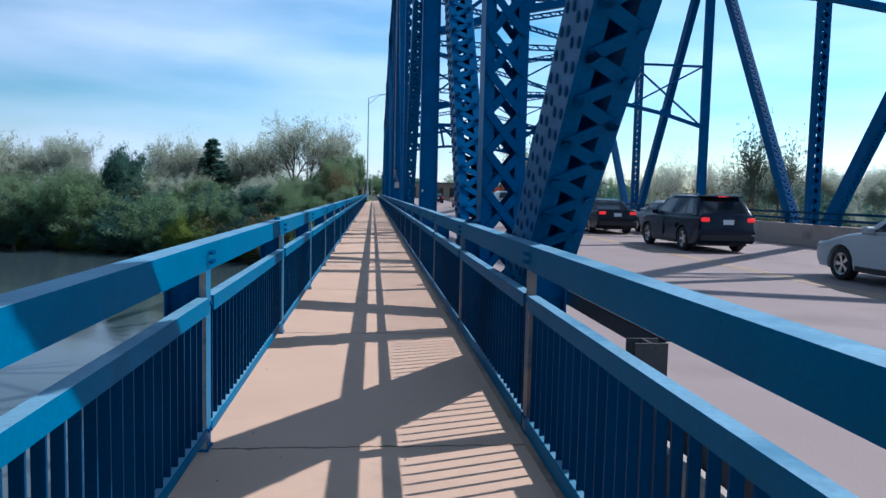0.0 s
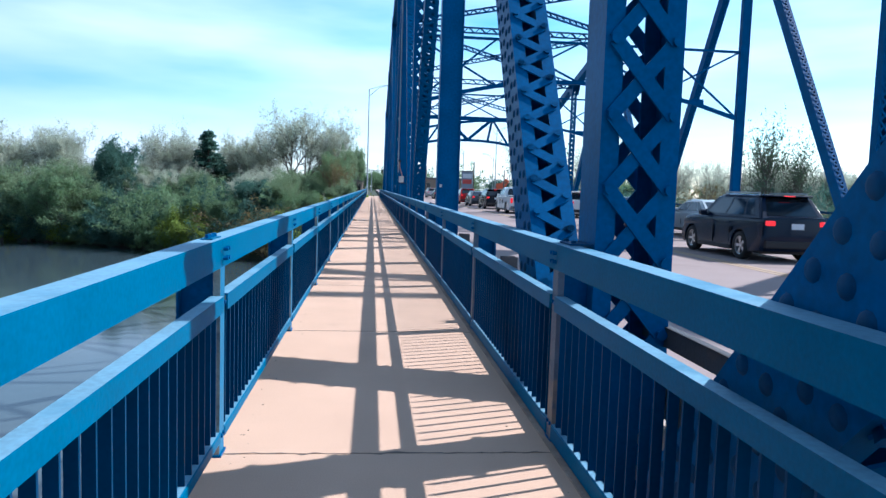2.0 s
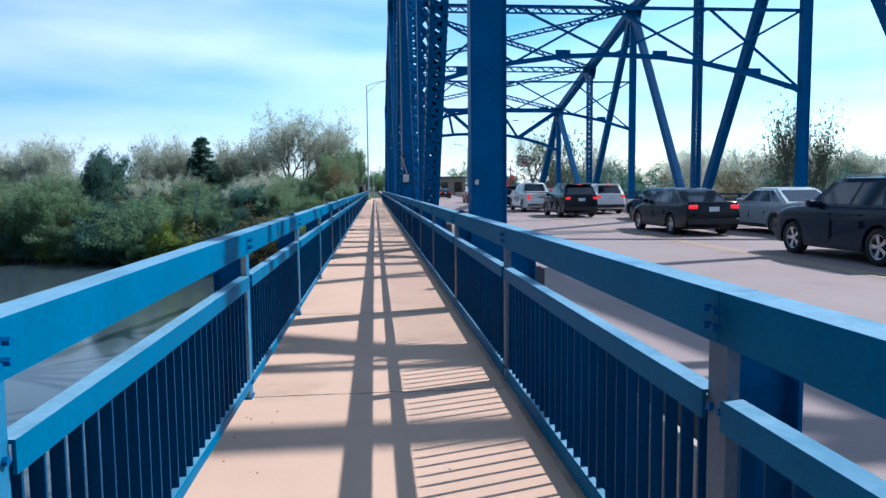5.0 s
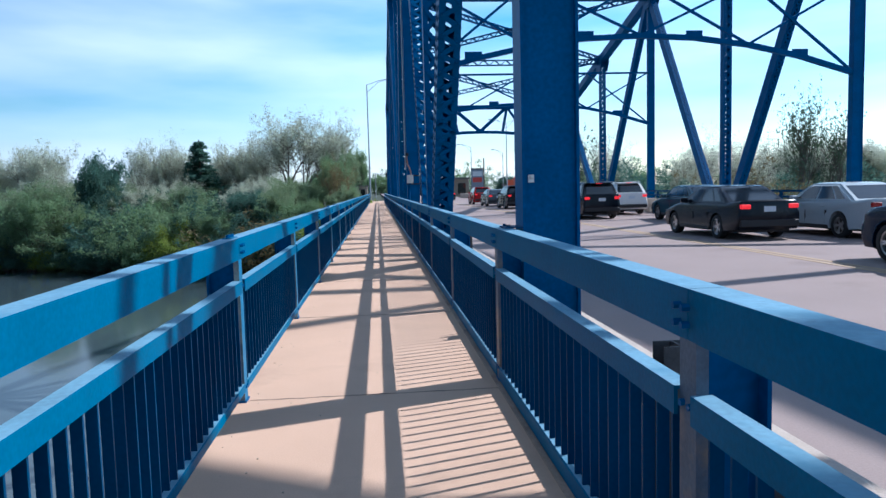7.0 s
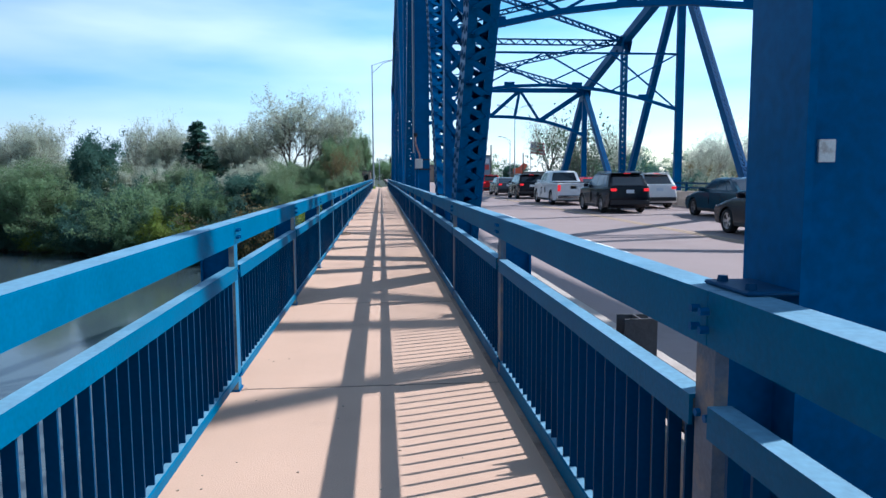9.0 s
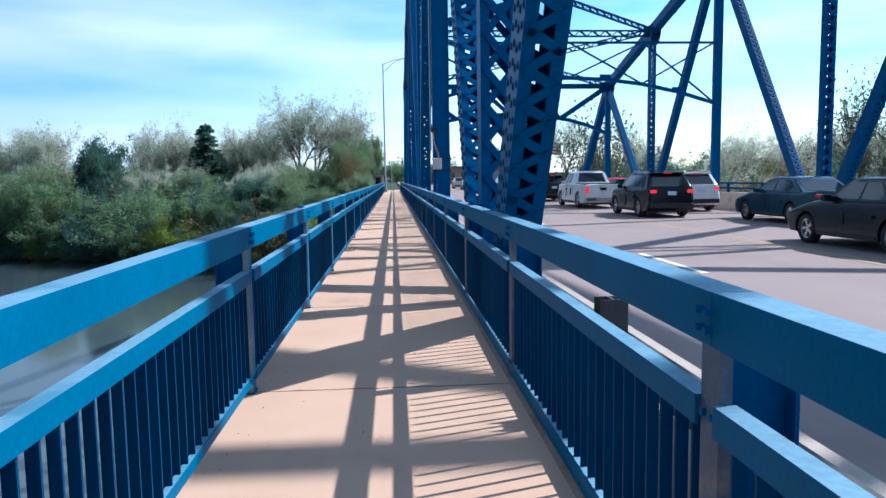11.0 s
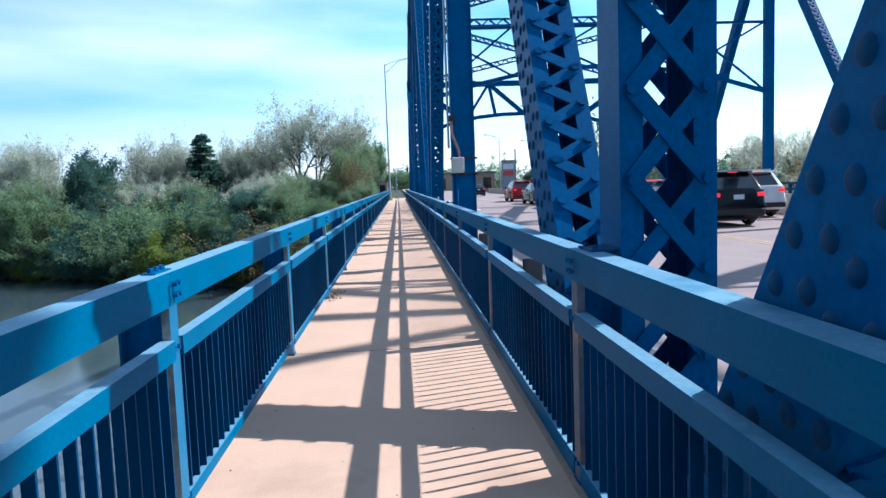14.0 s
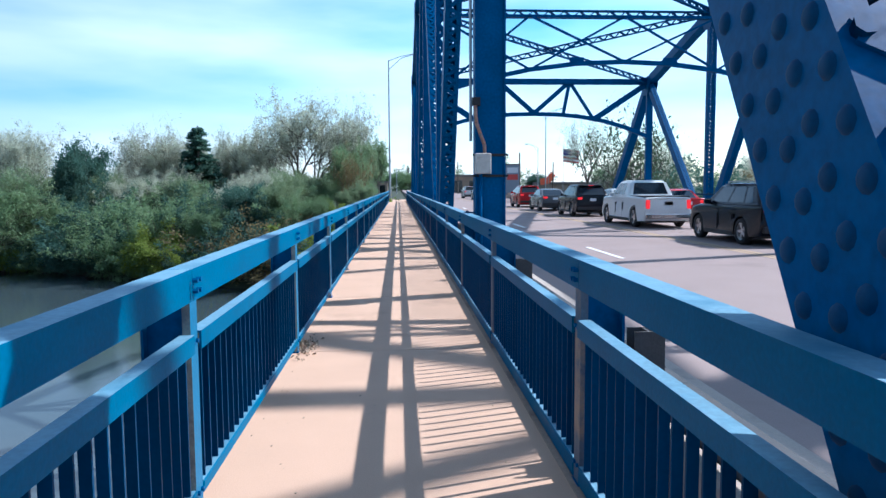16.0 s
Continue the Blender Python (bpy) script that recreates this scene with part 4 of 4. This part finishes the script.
    if kind == "suv":
        for sx in (-1, 1):
            bm = bmesh.new()
            beam(bm, (sx * (wt - 0.06), -g[1] - 0.3, roof + 0.035), (sx * (wt - 0.06), -g[2] + 0.1, roof + 0.03), 0.03, 0.03)
            for yy in (g[1] + 0.32, g[2] - 0.12):
                quad_box(bm, (sx * (wt - 0.075), -yy - 0.03, roof - 0.03), (sx * (wt - 0.045), -yy + 0.03, roof + 0.035))
            part("roof_rail", bm, M_GALV, root)
        part("spoiler", shape(((-wt + 0.05, -g[2] - 0.16, roof - 0.06), (wt - 0.05, -g[2] + 0.1, roof - 0.015))), colour, root, bevel=0.012)
        if lit:
            part("high_brake_lamp", shape(((-0.14, -g[2] - 0.17, roof - 0.055), (0.14, -g[2] - 0.155, roof - 0.03))), M_BRAKE, root)
    if kind == "pickup":
        part("load_bed", shape(((-W / 2 + 0.12, -L + 0.12, belt - 0.03), (W / 2 - 0.12, -g[3] - 0.08, belt + 0.025))), M_TRIM, root, "dark open load bed")
        part("tailgate", shape(((-W / 2 + 0.30, -L - 0.012, 0.68), (W / 2 - 0.30, -L + 0.02, 1.12))), colour, root, bevel=0.01)
    return root


LANE_A, LANE_B = 10.2, 13.0
car("sedan", LANE_A, 8.2, P_SILVER, "silver sedan waiting in the queue", False)
car("suv", LANE_A, 18.3, P_NAVY, "dark navy compact SUV waiting in the queue, brake lamps lit")
car("sedan", LANE_A, 27.7, P_BLACK, "black sedan waiting in the queue, brake lamps lit")
car("suv", LANE_A, 41.5, P_BLACK, "black SUV waiting in the queue, brake lamps lit")
car("pickup", LANE_A, 50.6, P_WHITE, "white double-cab pickup waiting in the queue")
car("suv", LANE_A, 60.5, P_BLACK, "black SUV farther up the queue")
car("sedan", LANE_A, 69.5, P_GREY, "grey sedan farther up the queue")
car("suv", LANE_A, 78.0, P_RED, "red SUV farther up the queue")
car("sedan", LANE_B, 26.6, P_SILVER, "silver sedan in the outer lane", False)
car("sedan", LANE_B, 36.0, P_TEAL, "dark teal sedan in the outer lane", False)
car("suv", LANE_B, 45.4, P_WHITE, "white SUV in the outer lane, brake lamps lit")
car("sedan", LANE_B, 55.0, P_RED, "red sedan in the outer lane")
car("sedan", LANE_B, 63.0, P_SILVER, "silver sedan farther up the outer lane")
car("suv", LANE_B, 72.0, P_GREY, "grey SUV farther up the outer lane")
for k, (x, y, c, nm) in enumerate(((4.2, 150, P_WHITE, "white"), (6.6, 162, P_SILVER, "silver"), (4.2, 176, P_GREY, "grey"), (6.6, 188, P_WHITE, "white"), (10.2, 110, P_BLACK, "black"), (10.2, 124, P_SILVER, "silver"), (13.0, 96, P_TEAL, "teal"))):
    car("suv" if k % 2 else "sedan", x, y, c, nm + " car far up the road", x > 8, turn=0 if x > 8 else 180)

# ---- street furniture and far things ----
M_POLE = mat("pole_grey", (0.34, 0.36, 0.38), 0.5, metal=0.4)
M_DARKWOOD = mat("pole_wood", (0.10, 0.085, 0.07), 0.9, vary=0.2, scale=4)
M_BOX = mat("box_grey", (0.55, 0.52, 0.48), 0.6, vary=0.15, scale=12, fine=60, dark=(0.36, 0.30, 0.25), dark_at=0.55)
M_CONDUIT = mat("conduit_rust", (0.42, 0.24, 0.18), 0.7, vary=0.2, scale=10)
M_SIGN_GREY = mat("sign_grey", (0.20, 0.24, 0.30), 0.5)
M_SIGN_RED = mat("sign_red", (0.50, 0.06, 0.05), 0.5)
M_SIGN_PALE = mat("sign_pale", (0.60, 0.62, 0.66), 0.5)
M_ORANGE = mat("banner_orange", (0.85, 0.14, 0.06), 0.7)
M_FLAG_B = mat("flag_blue", (0.03, 0.05, 0.22), 0.8)
M_FLAG_R = mat("flag_red", (0.45, 0.04, 0.05), 0.8)
M_FLAG_W = mat("flag_white", (0.75, 0.74, 0.72), 0.8)
M_BRICK = mat("far_wall_brown", (0.30, 0.22, 0.17), 0.85, vary=0.15, scale=1)
M_ROOF = mat("far_roof", (0.16, 0.14, 0.13), 0.8)
M_STICK = mat("sticker_white", (0.72, 0.70, 0.66), 0.6, vary=0.15, scale=40, fine=200, dark=(0.40, 0.32, 0.26), dark_at=0.52)
M_LITTER = mat("dry_leaves", (0.40, 0.31, 0.23), 0.9, vary=0.35, scale=20, fine=120)


def street_lamp(x, y, z0, h, reach, label, sides=(1,)):
    root = thing("street_lamp", pose(x, y, z0), label, "street lamp", "street lamps")
    bm = bmesh.new()
    tube(bm, (0, 0, 0), (0, 0, h), 0.11, 0.06, 10)
    part("pole", bm, M_POLE, root)
    for s in sides:
        bm = bmesh.new()
        p = [Vector((0, 0, h - 0.9)), Vector((s * reach * 0.5, 0, h + 0.25)), Vector((s * reach, 0, h + 0.62))]
        q = [Vector((0, 0, h - 0.05)), Vector((s * reach * 0.5, 0, h + 0.42)), Vector((s * reach, 0, h + 0.66))]
        for a, b in ((p[0], p[1]), (p[1], p[2]), (q[0], q[1]), (q[1], q[2])):
            tube(bm, a, b, 0.035, 0.03, 6)
        part("arm", bm, M_POLE, root)
        part("lamp_head", shape(((s * reach - 0.12, -0.16, h + 0.56), (s * (reach + 0.75), 0.16, h + 0.72))), M_POLE, root, bevel=0.03)
    return root


street_lamp(-0.75, 92.7, -0.8, 14.6, 2.6, "grey street lamp with a truss arm over the walkway")
street_lamp(21.6, 125, -0.6, 12.6, 2.2, "tall grey street lamp with two arms", (-1, 1))
street_lamp(18.6, 147, -0.6, 10.0, 2.0, "grey street lamp far up the road", (-1,))
street_lamp(25.4, 150, -0.6, 9.0, 1.6, "grey street lamp far up the road", (-1,))
for x, y, h in ((17.6, 124, 7.0), (26.0, 140, 6.2), (14.2, 190, 8.0)):
    root = thing("utility_pole", pose(x, y, -0.7), "dark bare wooden utility pole", "utility pole", "utility poles")
    bm = bmesh.new()
    tube(bm, (0, 0, 0), (0, 0, h), 0.14, 0.10, 10)
    part("pole", bm, M_DARKWOOD, root)
sign = thing("roadside_sign", pose(15.9, 120, -0.7), "tall grey roadside sign with pale and red bands", "sign")
part("board", shape(((-0.95, -0.15, 1.0), (0.95, 0.15, 5.1))), M_SIGN_GREY, sign, bevel=0.03)
part("top_band", shape(((-1.0, -0.2, 5.1), (1.0, 0.2, 5.25))), M_TRIM, sign)
part("pale_panel", shape(((-0.75, -0.165, 4.0), (0.75, -0.155, 4.75))), M_SIGN_PALE, sign)
part("red_panel", shape(((-0.75, -0.165, 3.05), (0.75, -0.155, 3.8))), M_SIGN_RED, sign)
for x in (-0.6, 0.6):
    part("leg", shape(((x - 0.1, -0.1, -0.2), (x + 0.1, 0.1, 1.0))), M_TRIM, sign)
flag = thing("flag_on_pole", pose(24.2, 125, -0.7), "national flag with stripes flying from a thin pole", "flag")
bm = bmesh.new()
tube(bm, (0, 0, 0), (0, 0, 7.8), 0.05, 0.035, 8)
part("pole", bm, M_POLE, flag)


def cloth(name, x0, x1, z0, z1, material, parent):
    bm = bmesh.new()
    n = 8
    rows = []
    for i in range(n + 1):
        u = x0 + (x1 - x0) * i / n
        w = 0.16 * math.sin(u * 2.6)
        rows.append([bm.verts.new((u, w + o, z - 0.14 * u)) for z in (z0, z1) for o in (0.0, 0.012)])
    for a, b in zip(rows, rows[1:]):
        for i, j in ((0, 2), (2, 3), (3, 1), (1, 0)):
            bm.faces.new((a[i], a[j], b[j], b[i]))
    part(name, bm, material, parent)


for k in range(7):
    cloth("stripe", 0.05, 2.3, 5.7 + 0.27 * k, 5.97 + 0.27 * k, M_FLAG_R if k % 2 == 0 else M_FLAG_W, flag)
bm = bmesh.new()
quad_box(bm, (0.05, -0.22, 6.6), (1.0, -0.18, 7.5))
part("canton", bm, M_FLAG_B, flag, "blue corner of the flag")
banner = thing("orange_banner", pose(30.5, 165, -0.9), "bright orange roadside banner", "banner")
bm = bmesh.new()
vs = [bm.verts.new(p) for p in ((-1.6, 0, 2.6), (0.3, 0, 2.9), (1.5, 0, 4.6), (0.6, 0, 5.2), (-0.4, 0, 4.1), (-1.7, 0, 3.9))]
r = bmesh.ops.extrude_face_region(bm, geom=[bm.faces.new(vs)])
bmesh.ops.translate(bm, vec=(0, 0.05, 0), verts=[v for v in r["geom"] if isinstance(v, bmesh.types.BMVert)])
part("cloth", bm, M_ORANGE, banner)
part("staff", shape(((-0.04, -0.04, 0), (0.04, -0.005, 5.0))), M_POLE, banner)


def low_building(x, y, w, d, h, label):
    root = thing("low_building", pose(x, y, ground_z(x, y) - 0.2), label, "building", "low buildings")
    part("wall", shape(((-w / 2, 0, 0), (w / 2, d, h))), M_BRICK, root)
    part("roof", shape(((-w / 2 - 0.4, -0.4, h), (w / 2 + 0.4, d + 0.4, h + 0.5))), M_ROOF, root)
    n = int(w / 4)
    for k in range(n):
        cx = -w / 2 + (k + 0.5) * w / n
        part("window", shape(((cx - 1.1, -0.05, 1.0), (cx + 1.1, 0.02, h - 1.0))), M_GLASS, root)
    return root


low_building(45, 175, 26, 12, 5.2, "low brown building beyond the trees")
low_building(17.5, 205, 16, 10, 5.0, "low brown building beside the road")
low_building(-14, 300, 20, 12, 6.0, "low brown building far up the road")

signal = thing("traffic_signal", pose(1.2, 205, -0.3), "dark traffic signal on a mast over the road", "traffic signal")
bm = bmesh.new()
tube(bm, (-1.5, 0, 0), (-1.5, 0, 6.6), 0.12, 0.09, 8)
tube(bm, (-1.5, 0, 6.3), (6.5, 0, 6.5), 0.08, 0.05, 8)
part("mast", bm, M_POLE, signal)
for x in (1.5, 4.5):
    part("signal_head", shape(((x - 0.2, -0.25, 5.4), (x + 0.2, 0.05, 6.6))), M_TRIM, signal, bevel=0.03)

# fittings on the columns
yb = node_y(10) - 0.13
box = thing("junction_box", pose(1.13, yb - 0.10, 0), "pale grey junction box strapped to a column", "junction box")
part("box_body", shape(((-0.10, -0.04, 1.57), (0.10, 0.13, 1.83))), M_BOX, box, bevel=0.008)
part("strap", shape(((-0.12, 0.10, 1.80), (0.34, 0.14, 1.83))), M_TRIM, box)
part("strap", shape(((-0.12, 0.10, 1.53), (0.34, 0.14, 1.56))), M_TRIM, box)
bm = bmesh.new()
pts = [(0.03, 0.06, 1.83), (0.02, 0.05, 1.95), (-0.03, 0.05, 2.08), (-0.08, 0.06, 2.22), (-0.09, 0.07, 2.40), (-0.09, 0.07, 2.48)]
for a, b in zip(pts, pts[1:]):
    tube(bm, a, b, 0.022, 0.022, 8)
part("conduit", bm, M_CONDUIT, box, "rusty pink conduit", smooth=True)
bm = bmesh.new()
tube(bm, (-0.02, 0.08, 0.2), (-0.02, 0.08, 1.57), 0.022, 0.022, 8)
part("lower_conduit", bm, M_STEEL, box, smooth=True)
part("clamp", shape(((-0.13, 0.04, 2.44), (-0.03, 0.13, 2.54))), M_TRIM, box)
bm = bmesh.new()
tube(bm, (0, 0, 2.0), (0, 0, 12.0), 0.02, 0.02, 6)
cond = thing("conduit_run", pose(1.0, node_y(10) + 0.05, 0), "thin pale conduit running up a column", "conduit")
part("tube", bm, M_GALV, cond)

st = thing("sticker", pose(1.105, node_y(4) - 0.104, 1.40), "small worn white sticker on a blue column", "sticker")
part("paper", shape(((-0.020, -0.004, -0.026), (0.020, 0.003, 0.026))), M_STICK, st)

# dry leaves caught at the railing foot
lr = np.random.default_rng(4)
for cx, cy, n in ((-0.80, 27.72, 150),):
    sp = [(cx + lr.normal(0, 0.055), cy + lr.normal(0, 0.16), abs(lr.normal(0, 0.012)) + 0.006) for _ in range(n)]
    v, f = leaf_cards(lr, sp, 0.014, 3, 0.010)
    v[:, 2] = np.maximum(v[:, 2], 0.001)
    me = bpy.data.meshes.new("leaf_litter")
    me.from_pydata(v.tolist(), [], f.tolist())
    me.materials.append(M_LITTER)
    tagged(new("leaf_litter", me), "dry brown leaves caught at the railing foot", "leaf litter", kind="stuff")
# loose grit on the walkway
bm = bmesh.new()
for _ in range(260):
    x, y, r = lr.uniform(-0.8, 0.82), lr.uniform(-2, 34), lr.uniform(0.002, 0.005)
    if lr.random() < 0.5:
        x = -0.82 + abs(lr.normal(0, 0.10))
    quad_box(bm, (x - r, y - r, -0.002), (x + r, y + r * 1.4, r * 0.8))
tagged(new("grit", mesh("grit", bm, M_LITTER)), "fine grit scattered on the walkway", "grit", kind="stuff")
M_EDGE = mat("rust_and_shade_edge", (0.40, 0.27, 0.20), 0.9, vary=0.25, scale=3, fine=60, bump=0.3, dark=(0.24, 0.15, 0.11), dark_at=0.5)
# strip laid along the walkway's road side: rust stain and railing shade in one brown
structure("trim_edge_strip", shape(((0.835, Y0, 0.0), (0.968, Y1, 0.010))), M_EDGE, "rust-brown edge strip along the walkway, with the railing's shade in its colour", "trim")

# chipped concrete along the walkway joints
cr = np.random.default_rng(12)
for k in range(-1, 9):
    bm = bmesh.new()
    yj, last = 0.06 + SLAB * k, None
    x = -0.94
    while x < 0.95:
        o = cr.normal(0, 0.007)
        w = abs(cr.normal(0, 0.003)) + 0.003
        row = (bm.verts.new((x, yj + o - w, 0.0015)), bm.verts.new((x, yj + o + w, 0.0015)))
        if last:
            bm.faces.new((last[0], row[0], row[1], last[1]))
        last = row
        x += cr.uniform(0.02, 0.06)
    tagged(new("trim_joint", mesh("trim_joint", bm, M_CRACK)), "chipped dark joint across the concrete walkway", "joint", kind="structure")
